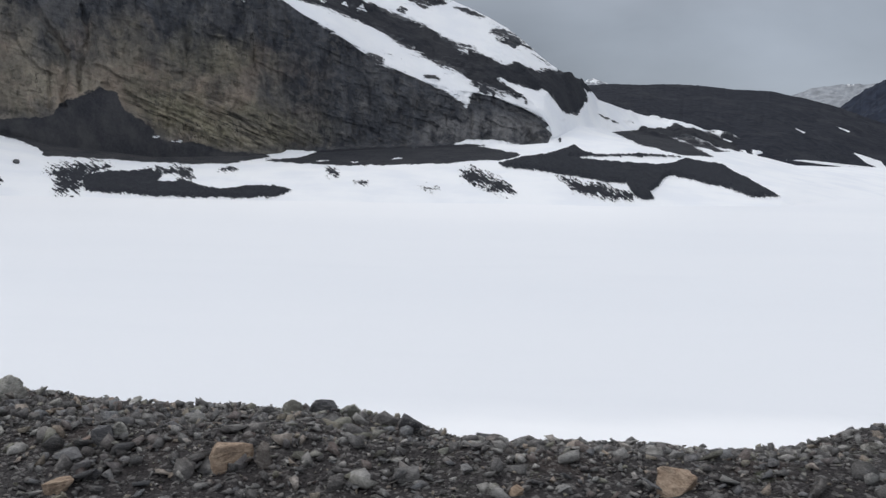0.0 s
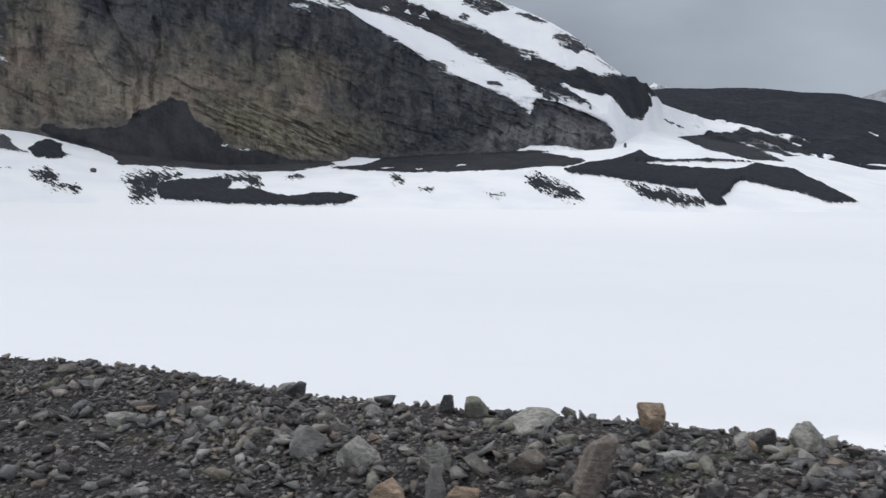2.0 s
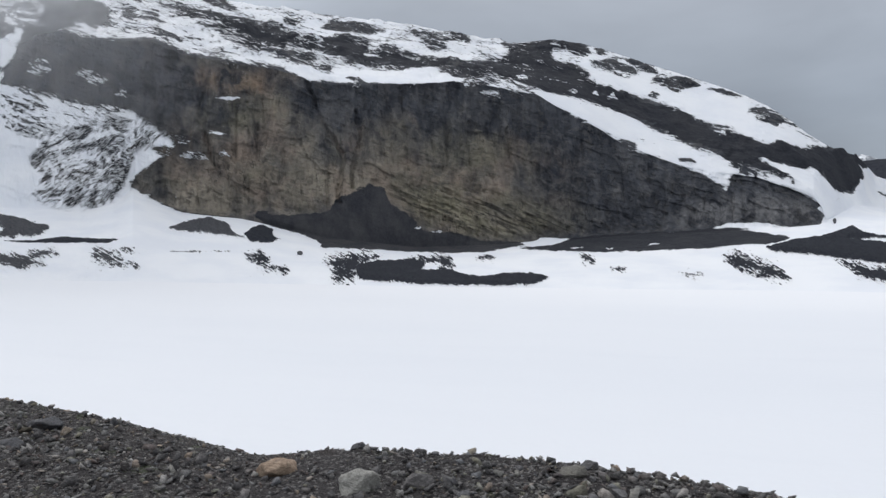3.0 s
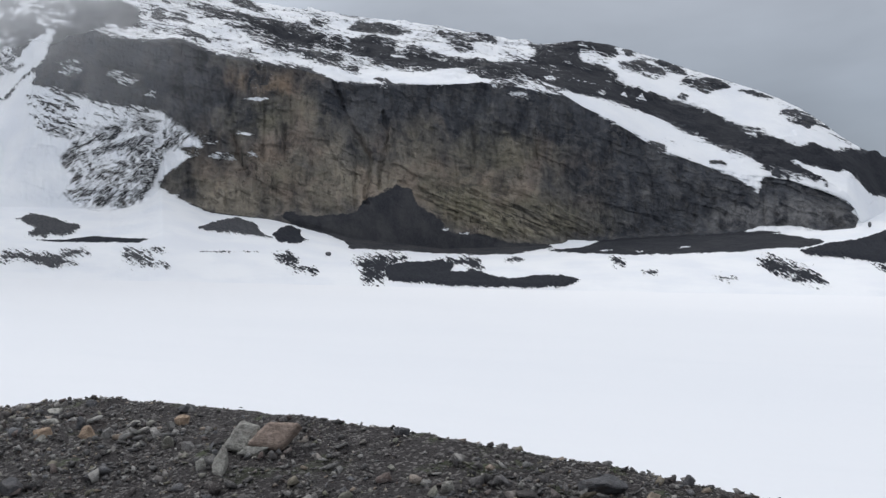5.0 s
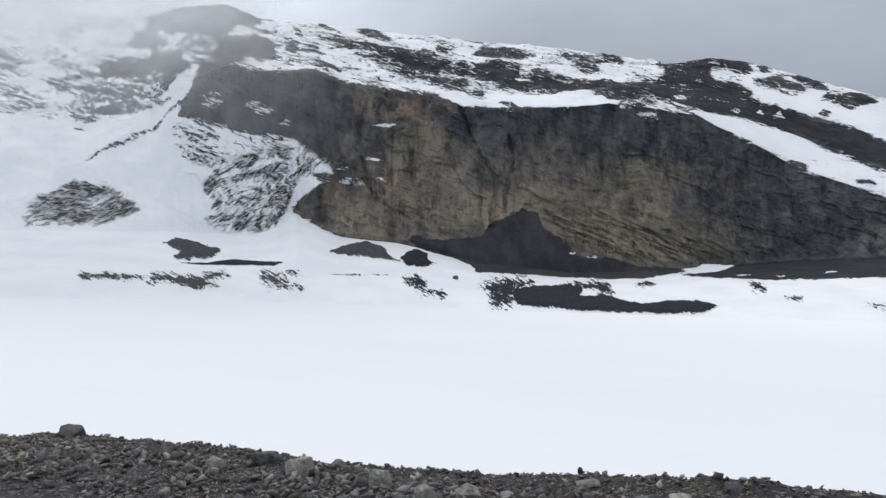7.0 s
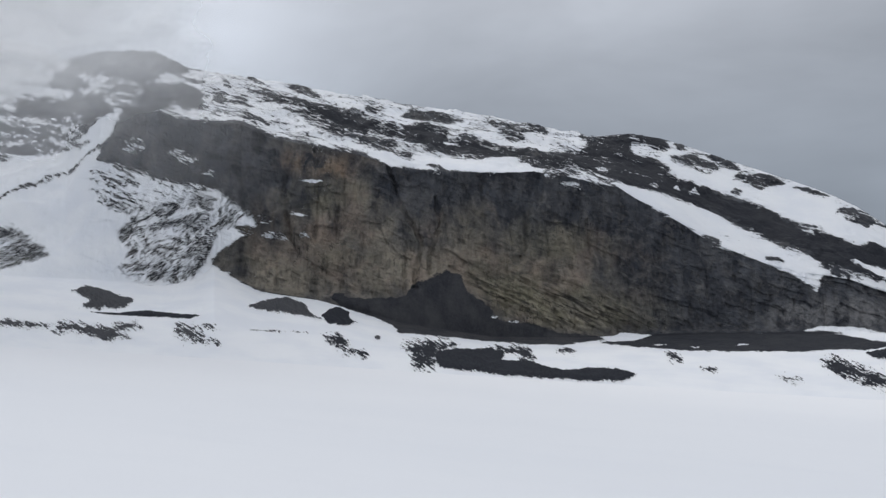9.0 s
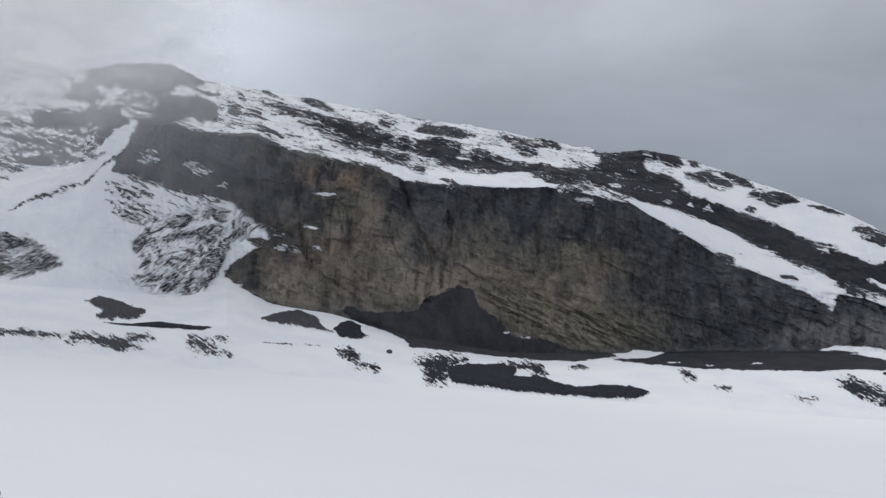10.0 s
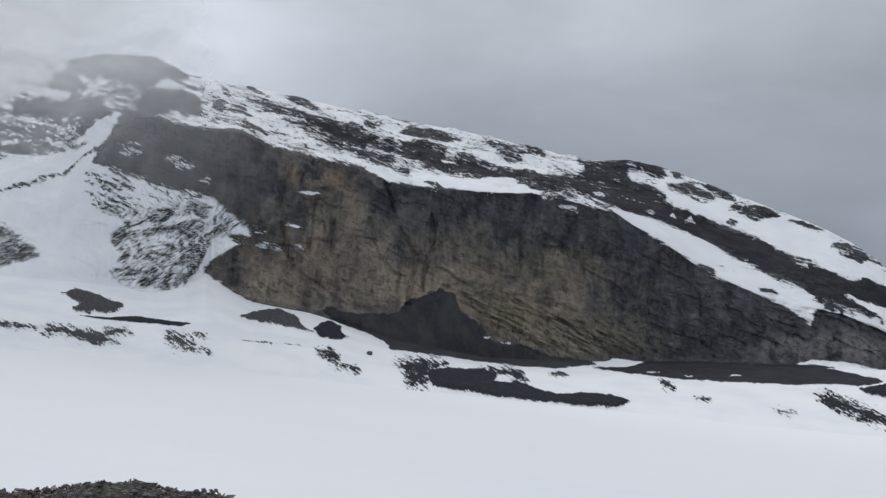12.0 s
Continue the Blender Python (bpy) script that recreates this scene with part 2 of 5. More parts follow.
    split = k.math("MULTIPLY", k.range(k.math("ABSOLUTE", k.math("SUBTRACT", crack, 0.5)), 0.012, 0.0), k.range(k.noise(0.013, 3, 0.6), 0.48, 0.6))
    rock = k.mix(k.math("MULTIPLY", split, 0.75), rock, (0.022, 0.022, 0.023))
    rubble = k.mix(k.range(k.noise(0.5, 5, 0.7, (1, 1, 2.5)), 0.3, 0.75), (0.020, 0.0225, 0.029), (0.037, 0.040, 0.048))
    rubble = k.mix(k.range(k.noise(0.03, 4, 0.6, (1, 1, 3)), 0.4, 0.7, 0, 0.7), rubble, (0.044, 0.046, 0.052))
    # talus rubble mixed paler: the haze over it is put into its colour
    rubble = k.mix(k.math("MULTIPLY", k.attribute("talus_haze"), k.range(k.noise(0.04, 5, 0.65, (1, 1, 2)), 0.35, 0.65, 0.12, 0.55)), rubble, (0.085, 0.084, 0.086))
    rock = k.mix(k.math("MULTIPLY", k.attribute("pillar"), k.range(streak, 0.38, 0.58, 0, 0.7)), rock, (0.23, 0.23, 0.232))
    rock = k.mix(k.range(k.math("ADD", scree, k.math("MULTIPLY", k.math("SUBTRACT", blot, 0.5), 2.0)), 0.42, 0.58), rock, rubble)
    # snow lies where the cover value beats the ragged edge
    broad = k.noise(0.035, 5, 0.6, (2.5, 2.5, 1), (0, 15, 0), 0.5)
    ledges = k.noise(0.17, 5, 0.62, (5.5, 5.5, 1), (0, 20, 0), 0.7)
    crumbs = k.noise(0.55, 4, 0.65, (4.0, 4.0, 1), (0, 26, 0), 0.4)
    edge = k.math("ADD", k.math("MULTIPLY", broad, 0.6), k.math("ADD", k.math("MULTIPLY", ledges, 0.9), k.math("MULTIPLY", crumbs, 0.9)))
    lines = k.math("ADD", k.math("MULTIPLY", k.noise(1.0, 4, 0.62, (7, 7, 1), (0, -50, 0), 0.3), 0.95), k.math("MULTIPLY", k.noise(0.07, 5, 0.65, (1.6, 1.6, 1), (0, -50, 0), 0.8), 1.1))
    edge = k.math("ADD", edge, k.math("MULTIPLY", k.math("SUBTRACT", lines, edge), hatch))
    edge = k.math("MULTIPLY", k.math("SUBTRACT", edge, k.math("SUBTRACT", 1.2, k.math("MULTIPLY", hatch, 0.2))), k.math("MULTIPLY", amp, 3.2))
    level = k.math("ADD", snow, edge)
    crisp, dusted = k.range(level, -0.14, 0.12), k.range(level, -0.34, 0.4)
    cover = k.math("ADD", crisp, k.math("MULTIPLY", k.math("SUBTRACT", dusted, crisp), hatch))
    white = k.mix(k.range(k.noise(0.02, 3), 0.35, 0.7), SNOW, (0.80, 0.83, 0.875))
    colour = k.mix(cover, rock, white)
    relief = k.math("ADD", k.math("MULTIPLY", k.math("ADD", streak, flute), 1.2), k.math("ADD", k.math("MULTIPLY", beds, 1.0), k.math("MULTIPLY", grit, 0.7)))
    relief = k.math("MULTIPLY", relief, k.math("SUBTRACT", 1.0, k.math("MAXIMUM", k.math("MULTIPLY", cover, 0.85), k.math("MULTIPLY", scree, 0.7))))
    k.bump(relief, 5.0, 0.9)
    return k.finish(colour, 0.9, 0.15)


def rubble_material(name, low, high, grain, tint=(0.1, 0.085, 0.07), snowy=False):
    k = Nodes(name)
    fine = k.noise(grain, 6, 0.7)
    patch = k.noise(grain * 0.12, 4, 0.6)
    colour = k.mix(k.range(fine, 0.3, 0.72), low, high)
    colour = k.mix(k.math("MULTIPLY", k.range(patch, 0.5, 0.75), 0.5), colour, tint)
    if snowy:
        # snow still lies between the stones along the edges
        runs = k.math("ADD", k.math("MULTIPLY", k.noise(0.55, 5, 0.72, (1, 7, 1.5), (0, 0, 20)), 1.1), k.math("MULTIPLY", k.noise(0.12, 4, 0.6, (1, 5, 1)), 0.9))
        bare = k.math("ADD", k.attribute("bare"), k.math("MULTIPLY", k.math("SUBTRACT", runs, 1.0), k.math("MULTIPLY", k.attribute("ragged"), 2.6)))
        colour = k.mix(k.range(bare, 0.24, -0.04), colour, SNOW)
    k.bump(fine, 0.8 / grain, 0.7)
    return k.finish(colour, 0.95, 0.1)


def bank_material():
    """Dark fines with grit, and thin moss in places."""
    k = Nodes("moraine_fines")
    grit = k.cells(22.0)
    grit2 = k.cells(55.0)
    fine = k.noise(30.0, 5, 0.7)
    patch = k.noise(0.7, 4, 0.6)
    # fines coloured extra dark, so the stones contrast as if lit from above
    colour = k.mix(k.range(fine, 0.3, 0.7), (0.022, 0.020, 0.021), (0.068, 0.062, 0.062))
    stone = k.n.new("ShaderNodeSeparateColor")
    k.l.new(grit.outputs["Color"], stone.inputs[0])
    colour = k.mix(k.math("MULTIPLY", k.range(stone.outputs[0], 0.72, 0.92), 0.8), colour, (0.2, 0.192, 0.185))
    colour = k.mix(k.range(patch, 0.55, 0.75, 0, 0.6), colour, (0.082, 0.058, 0.047))
    moss = k.math("MULTIPLY", k.range(k.noise(1.3, 5, 0.7), 0.56, 0.68), k.range(k.noise(0.09, 2), 0.42, 0.58))
    colour = k.mix(k.math("MULTIPLY", moss, 0.7), colour, (0.075, 0.095, 0.045))
    h = k.math("ADD", k.math("MULTIPLY", grit.outputs["Distance"], -1.0), k.math("MULTIPLY", grit2.outputs["Distance"], -0.5))
    k.bump(k.math("ADD", h, k.math("MULTIPLY", fine, 0.5)), 0.05, 0.9)
    return k.finish(colour, 0.85, 0.25)


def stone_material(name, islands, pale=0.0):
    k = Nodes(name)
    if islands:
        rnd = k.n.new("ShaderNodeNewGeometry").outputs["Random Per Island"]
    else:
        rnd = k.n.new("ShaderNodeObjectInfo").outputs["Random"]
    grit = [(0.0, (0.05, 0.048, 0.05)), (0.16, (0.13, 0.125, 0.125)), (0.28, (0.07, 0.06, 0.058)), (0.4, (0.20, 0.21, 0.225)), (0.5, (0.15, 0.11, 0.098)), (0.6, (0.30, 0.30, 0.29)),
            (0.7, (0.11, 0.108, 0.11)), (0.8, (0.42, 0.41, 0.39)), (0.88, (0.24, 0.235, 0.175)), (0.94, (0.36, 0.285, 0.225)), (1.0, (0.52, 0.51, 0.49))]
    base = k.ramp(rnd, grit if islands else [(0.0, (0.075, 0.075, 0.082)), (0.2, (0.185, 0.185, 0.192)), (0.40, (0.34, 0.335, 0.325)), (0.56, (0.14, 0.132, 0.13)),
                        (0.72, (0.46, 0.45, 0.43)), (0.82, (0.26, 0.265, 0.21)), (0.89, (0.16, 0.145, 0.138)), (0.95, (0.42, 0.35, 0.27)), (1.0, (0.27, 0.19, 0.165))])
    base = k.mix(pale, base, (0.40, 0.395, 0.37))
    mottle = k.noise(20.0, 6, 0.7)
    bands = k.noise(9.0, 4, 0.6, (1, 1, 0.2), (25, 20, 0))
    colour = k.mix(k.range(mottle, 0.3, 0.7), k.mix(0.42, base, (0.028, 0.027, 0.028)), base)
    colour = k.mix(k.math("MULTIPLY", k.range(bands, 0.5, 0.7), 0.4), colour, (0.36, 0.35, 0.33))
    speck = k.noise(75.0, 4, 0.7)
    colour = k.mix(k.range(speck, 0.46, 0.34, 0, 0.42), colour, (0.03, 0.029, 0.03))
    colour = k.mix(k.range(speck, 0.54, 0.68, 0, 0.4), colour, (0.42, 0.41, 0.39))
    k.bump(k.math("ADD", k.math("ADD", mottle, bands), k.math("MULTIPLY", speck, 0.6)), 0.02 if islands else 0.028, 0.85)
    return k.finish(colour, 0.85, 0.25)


def tinted_stone(name, low, high):
    k = Nodes(name)
    mottle = k.noise(16.0, 7, 0.72)
    stain = k.noise(3.5, 4, 0.6, (1, 1, 0.4), (20, 15, 0))
    colour = k.mix(k.range(mottle, 0.3, 0.7), low, high)
    colour = k.mix(k.math("MULTIPLY", k.range(stain, 0.54, 0.72), 0.5), colour, (0.11, 0.092, 0.078))
    seams = k.noise(11.0, 4, 0.65, (1, 1, 0.16), (25, 12, 0), 0.4)
    colour = k.mix(k.range(seams, 0.44, 0.34, 0, 0.45), colour, tuple(c * 0.35 for c in low))
    colour = k.mix(k.range(seams, 0.56, 0.7, 0, 0.5), colour, tuple(min(c * 1.25, 0.6) for c in high))
    k.bump(k.math("ADD", k.math("ADD", mottle, stain), seams), 0.045, 0.85)
    return k.finish(colour, 0.85, 0.2)


def hill_material():
    """Slate hill, nearly black, with thin lines of old snow."""
    k = Nodes("dark_slate_hill")
    grain, folds = k.noise(0.09, 6, 0.7), k.noise(0.012, 5, 0.6, (1, 1, 0.35))
    colour = k.mix(k.range(grain, 0.3, 0.72), (0.016, 0.0185, 0.026), (0.036, 0.040, 0.051))
    colour = k.mix(k.range(folds, 0.5, 0.68, 0, 0.6), colour, (0.048, 0.05, 0.058))
    ragged = k.math("MULTIPLY", k.math("SUBTRACT", k.noise(0.05, 5, 0.7), 0.5), 1.2)
    colour = k.mix(k.range(k.math("ADD", k.attribute("snow"), ragged), -0.05, 0.1), colour, SNOW)
    k.bump(k.math("ADD", grain, folds), 6.0, 0.6)
    return k.finish(colour, 0.95, 0.1)


M_HILL = hill_material()
M_SNOW = snow_material()
M_MOUNTAIN = mountain_material()
M_MORAINE = rubble_material("dark_moraine_rubble", (0.020, 0.023, 0.030), (0.043, 0.047, 0.057), 0.5, (0.048, 0.052, 0.061), snowy=True)
M_GREY_SCREE = rubble_material("grey_scree", (0.05, 0.053, 0.06), (0.115, 0.118, 0.127), 0.4, (0.09, 0.092, 0.098), snowy=True)
M_BANK = bank_material()
M_STONE = stone_material("grey_limestone", False)
M_PEBBLE = stone_material("mixed_grey_stones", True)
M_PALE_PEBBLE = stone_material("mixed_stones_paler", True, 0.12)
M_TAN_STONE = tinted_stone("tan_sandstone", (0.27, 0.195, 0.14), (0.52, 0.40, 0.30))
M_PINK_STONE = tinted_stone("pinkish_sandstone", (0.23, 0.18, 0.15), (0.42, 0.335, 0.285))
M_DARK_STONE = tinted_stone("dark_slate", (0.075, 0.077, 0.083), (0.155, 0.155, 0.162))
# tone between the slab's pale lit face and its brown shaded side
M_HALF_SHADE_STONE = tinted_stone("half_shaded_slab", (0.17, 0.145, 0.125), (0.32, 0.28, 0.245))
M_PALE_STONE = tinted_stone("pale_limestone", (0.23, 0.228, 0.21), (0.48, 0.47, 0.43))


def cloud_material():
    """Drifting mist: scatters light both ways, thins out to nothing."""
    m = bpy.data.materials.new("mist")
    m.use_nodes = True
    n, l = m.node_tree.nodes, m.node_tree.links
    n.clear()
    out, mix, body = n.new("ShaderNodeOutputMaterial"), n.new("ShaderNodeMixShader"), n.new("ShaderNodeMixShader")
    clear, front, back, veil = n.new("ShaderNodeBsdfTransparent"), n.new("ShaderNodeBsdfDiffuse"), n.new("ShaderNodeBsdfTranslucent"), n.new("ShaderNodeAttribute")
    veil.attribute_name = "veil"
    front.inputs[0].default_value = back.inputs[0].default_value = (0.97, 0.975, 0.98, 1)
    l.new(front.outputs[0], body.inputs[1])
    l.new(back.outputs[0], body.inputs[2])
    l.new(veil.outputs["Fac"], mix.inputs[0])
    l.new(clear.outputs[0], mix.inputs[1])
    l.new(body.outputs[0], mix.inputs[2])
    l.new(mix.outputs[0], out.inputs[0])
    return m


M_MIST = cloud_material()

# ---------------------------------------------------------------- the glacier and the mountain
HUB = (-25.0, 5.0, 3.3)              # bearings below are seen from here: degrees to the left of +y, degrees up


def glacier_height(x, y):
    return -31 - 0.03 * x + np.where(x < 0, 4.5e-5 * x * x, 0.0) * np.exp(-np.maximum(-x - 700, 0) / 300.0)


def place(az, el, r):
    a = np.radians(az)
    return HUB[0] - np.sin(a) * r, HUB[1] + np.cos(a) * r, HUB[2] + np.tan(np.radians(el)) * r


def along(az, knots, column=1):
    k = sorted(knots)
    return np.interp(az, [p[0] for p in k], [p[column] for p in k])


# bearing, distance of the shore of the snow plain
SHORE = [(62, 650), (45, 700), (20, 690), (8, 690), (-14, 690), (-24, 760), (-30, 1150), (-38, 1500)]
# bearing, elevation, distance of the foot of the cliff
FOOT = [(62, 4.0, 1000), (44, 3.9, 1000), (40, 3.7, 1000), (38, 4.1, 1000), (36.8, 5.1, 1030), (35.4, 4.3, 1010), (33.7, 3.5, 1000), (30, 3.0, 990),
        (24.3, 1.6, 980), (18, 0.7, 980), (12, 0.7, 980), (2, 1.05, 1000), (-6, 1.05, 1010), (-8.8, 1.2, 1030), (-10.5, 1.5, 1100), (-14, 1.0, 1100),
        (-19, 0.2, 1150), (-24, -0.9, 1250), (-30, -1.4, 1500), (-38, -1.5, 1700)]
# the edge where the cliff ends and the upper slopes begin
BROW = [(62, 10.5, 1250), (50, 11.0, 1230), (46, 12.3, 1200), (44.2, 14.2, 1120), (43.3, 14.86, 1100), (41.7, 14.93, 1095), (38.5, 14.5, 1090), (35.2, 14.56, 1090),
        (33.3, 13.8, 1085), (30.2, 13.42, 1080), (27, 12.93, 1080), (25, 12.3, 1075), (23.8, 12.0, 1075), (14.8, 12.0, 1075), (12.4, 11.57, 1075), (9.3, 10.87, 1080),
        (8.2, 10.13, 1080), (5.9, 8.87, 1080), (3.4, 7.05, 1080), (0, 5.55, 1080), (-2.0, 4.95, 1075), (-3.4, 4.75, 1075), (-4.9, 4.43, 1075), (-6.7, 3.66, 1075), (-8.2, 2.89, 1075), (-8.6, 2.33, 1075), (-8.8, 1.60, 1075), (-9.0, 1.5, 1090), (-10.5, 2.3, 1200), (-14, 1.7, 1350), (-19, 0.7, 1400), (-24, -0.5, 1600), (-38, -1.4, 1900)]
# the skyline
RIDGE = [(62, 20.5, 1650), (54, 19.3, 1650), (50, 18.4, 1620), (46.4, 17.5, 1600), (44, 18.3, 1580), (42.7, 18.5, 1570), (41.0, 18.7, 1565), (38.7, 17.9, 1560), (35, 17.7, 1550), (32, 17.52, 1540),
         (27.3, 16.9, 1530), (22.5, 16.37, 1500), (17.7, 15.8, 1480), (14.5, 15.05, 1450), (11, 14.3, 1400), (8.3, 14.40, 1374), (6.2, 14.00, 1356), (3.9, 13.16, 1337), (1.7, 12.24, 1319), (-0.1, 11.53, 1304), (-2.9, 10.36, 1280), (-4.3, 9.68, 1271), (-5.6, 8.91, 1262), (-6.9, 7.89, 1254), (-7.9, 6.95, 1247), (-8.8, 6.27, 1241), (-9.2, 6.0, 1240), (-10.9, 5.05, 1280), (-11.6, 4.0, 1350), (-14.2, 2.95, 1550),
         (-18.9, 1.5, 1650), (-21.7, 0.55, 1750), (-24, 0.0, 1900), (-27.3, -0.6, 2100), (-31, -1.2, 2300), (-38, -1.2, 2400)]

# outlines on the mountainside, in bearings (degrees left, degrees up)
TONGUE = [(9.3, 11.09), (7.3, 10.68), (3.6, 9.22), (-0.0, 7.17), (-3.5, 5.0), (-5.6, 4.32), (-6.9, 3.76), (-7.7, 3.42), (-6.5, 3.67), (-4.9, 4.4), (-3.4, 4.75), (-2.9, 3.64), (-2.4, 4.26), (-1.4, 4.95), (0.0, 5.49), (1.5, 6.26), (3.3, 6.75), (3.7, 7.34), (5.1, 8.38), (6.6, 9.04), (7.9, 10.07)]
UPPER_SNOW = [(5.9, 13.74), (3.8, 13.68), (-0.2, 11.86), (-4.7, 9.8), (-8.3, 7.31), (-8.9, 6.1), (-7.0, 6.37), (-5.5, 6.68), (-3.3, 7.77), (-0.1, 9.2), (1.7, 10.12), (3.9, 10.81), (5.4, 11.59), (6.1, 12.76)]
BAND = [(9.3, 11.17), (7.3, 10.79), (3.6, 9.33), (-0.0, 7.28), (-3.5, 5.11), (-5.6, 4.42), (-6.9, 3.83), (-7.8, 3.48), (-6.9, 4.58), (-5.2, 5.32), (-5.6, 5.4), (-7.2, 4.85), (-8.5, 4.22), (-9.2, 3.36), (-10.7, 3.01), (-11.5, 3.86), (-12.5, 4.17), (-12.5, 4.95), (-11.1, 5.31), (-8.9, 6.17), (-8.0, 6.46), (-7.0, 6.26), (-5.5, 6.6), (-3.3, 7.66), (-1.9, 7.99), (-0.1, 9.13), (1.7, 10.01), (3.9, 10.67), (5.4, 11.22), (6.1, 12.2), (7.3, 13.03), (8.8, 13.31), (9.9, 13.75), (10.0, 11.51)]
COL_SNOW = [(-5.06, 5.49), (-6.09, 5.27), (-7.23, 4.95), (-8.22, 4.54), (-8.61, 3.97), (-9.35, 3.38), (-10.45, 2.94), (-11, 3.83), (-10.73, 4.59), (-11.61, 4.42), (-12.67, 3.56), (-13.76, 2.86), (-16.5, 2.01), (-14.88, 2.16), (-13.52, 2.38), (-15.64, 1.7), (-18.23, 0.72), (-20.12, -0.04), (-16.69, -0.26), (-9.33, 0.17), (-8.34, 0.87), (-8.83, 1.75), (-8.39, 2.22), (-8.67, 2.44), (-7.76, 3.07), (-7.09, 3.92), (-6.5, 4.47)]
DOME = [(11.7, 13.41), (10.3, 14.22), (8.4, 14.46), (6.4, 14.26), (5.8, 13.4), (7.3, 13.03), (5.8, 12.18), (5.4, 11.22), (7.3, 10.79), (9.6, 11.49), (11.2, 11.95), (15.1, 12.32), (15.5, 13.27)]
LEDGE = [(26.6, 13.0), (23.6, 12.92), (21.5, 12.86), (19.8, 12.76), (18.1, 12.9), (16.75, 12.7), (15.4, 12.3), (14.4, 12.1), (17.4, 12.06), (20.1, 12.12), (22.5, 12.2), (24.8, 12.3), (25.0, 12.1), (25.7, 12.55)]
STREAKED = [(44.9, 11.3), (43.3, 11.4), (40.7, 10.95), (38.4, 10.6), (36.4, 9.85), (34.9, 9.2), (33.6, 8.6), (35.0, 8.0), (36.3, 7.4), (36.9, 6.1), (37.2, 5.1), (37.8, 4.2), (39.1, 3.65), (40.8, 3.65), (42.1, 4.0), (42.7, 4.8), (42.3, 5.8), (42.9, 6.5), (43.1, 7.2), (42.4, 7.8), (44.2, 8.4), (44.8, 9.5)]
WALL_LEFT = [(42.6, 15.14), (43.3, 13.96), (43.5, 13.15), (44.1, 12.53), (44.2, 11.55), (41.8, 11.15), (38.9, 10.54), (36.7, 10.19), (35.4, 9.35), (33.8, 8.43), (33.9, 8.0), (35.2, 6.9), (36.5, 6.0), (36.8, 5.2), (35.4, 4.4), (33.7, 3.5), (30, 3.1), (20, 4), (20, 12), (24, 12.05), (25, 12.35), (27, 12.95), (30.2, 13.45), (33.3, 13.8), (35.2, 14.6), (38.5, 14.5), (41.7, 15.0)]
LEFT_MASS = [(53.5, 5.7), (50.8, 7.1), (48.7, 7.2), (46.4, 5.8), (46.6, 5.1), (49.1, 4.2), (53.5, 4.1)]
RIB = [(44.14, 12.55), (45.05, 11.92), (45.92, 11.16), (46.99, 10.37), (47.98, 9.63), (50.03, 8.27), (50, 7.94), (47.94, 9.19), (46.89, 9.97), (45.7, 10.84), (44.96, 11.65), (44.06, 12.35)]
CLUSTER = [(50.72, 12.25), (48.99, 13.25), (48.93, 14.29), (48.53, 14.95), (48.05, 14.91), (47.44, 15.27), (46.77, 14.88), (45.97, 15.02), (45.03, 15.25), (44.24, 15.31), (43.56, 15.06), (43.54, 14.53), (44.35, 14.19), (44.93, 13.42), (45.45, 12.81), (44.81, 12.77), (45.92, 12.11), (46.83, 11.68), (48.24, 11.73), (50.54, 10.43)]
PEAK_BLOCK = [(46.17, 16.7), (46.03, 17.66), (43.9, 18.14), (42.72, 18.53), (41.16, 18.78), (40.06, 18.64), (38.93, 18.29), (38.16, 17.9), (39.26, 17.62), (40.36, 17.47), (40.99, 16.93), (41.75, 16.37), (42.62, 16.58), (43.82, 16.77), (45.13, 16.72)]
GAP = [(15.22, 12.5), (12.64, 12.42), (10.69, 12.08), (8.79, 11.35), (8.9, 11), (10, 10.72), (11.16, 11.07), (12.72, 11.41), (14.88, 11.81)]
SHOULDER = [(42.08, 15.52), (41.57, 16.36), (40.69, 16.66), (39.23, 16.89), (38.3, 16.63), (38, 16.23), (38, 15.53), (38.84, 15.52), (39.94, 15.5), (40.84, 15.1), (41.73, 15.21)]
TALUS = [(29.66, 3.28), (28.34, 3.48), (26.42, 3.17), (24.5, 3.32), (23.37, 3.93), (22.24, 4.57), (21.09, 5.02), (20.08, 4.96), (19.66, 4.17), (18.7, 3.37), (18.06, 2.79), (17.5, 2.05), (16.15, 1.77), (14.99, 1.56), (14.22, 1.15), (12.89, 0.95), (11.01, 0.78), (10.38, 0.59), (13.29, 0.21), (16.33, 0.24), (19.01, 0.44), (21.73, 0.68), (24.44, 0.88), (24.82, 1.39), (25.97, 1.9), (27.9, 2.48)]
SCREE_BAND = [(10.73, 0.34), (8.42, 0.65), (7.12, 0.97), (5.13, 1.07), (3.01, 1.1), (0.59, 1.08), (-1.76, 1.23), (-3.39, 1.2), (-4.96, 0.93), (-6.47, 0.6), (-6.84, 0.35), (-5.8, 0.12), (-3.6, 0.1), (-1.64, -0.08), (1.73, -0.09), (4.52, -0.1), (7.01, -0.02), (8.82, 0.15)]
COL_PATCH = [(-12.63, 1.8), (-13.49, 1.93), (-14.73, 1.9), (-15.72, 1.58), (-16.82, 1.19), (-18.39, 0.46), (-19.31, 0.05), (-17.36, 0.18), (-15.55, 0.69), (-14.82, 0.82), (-13.81, 1.28)]
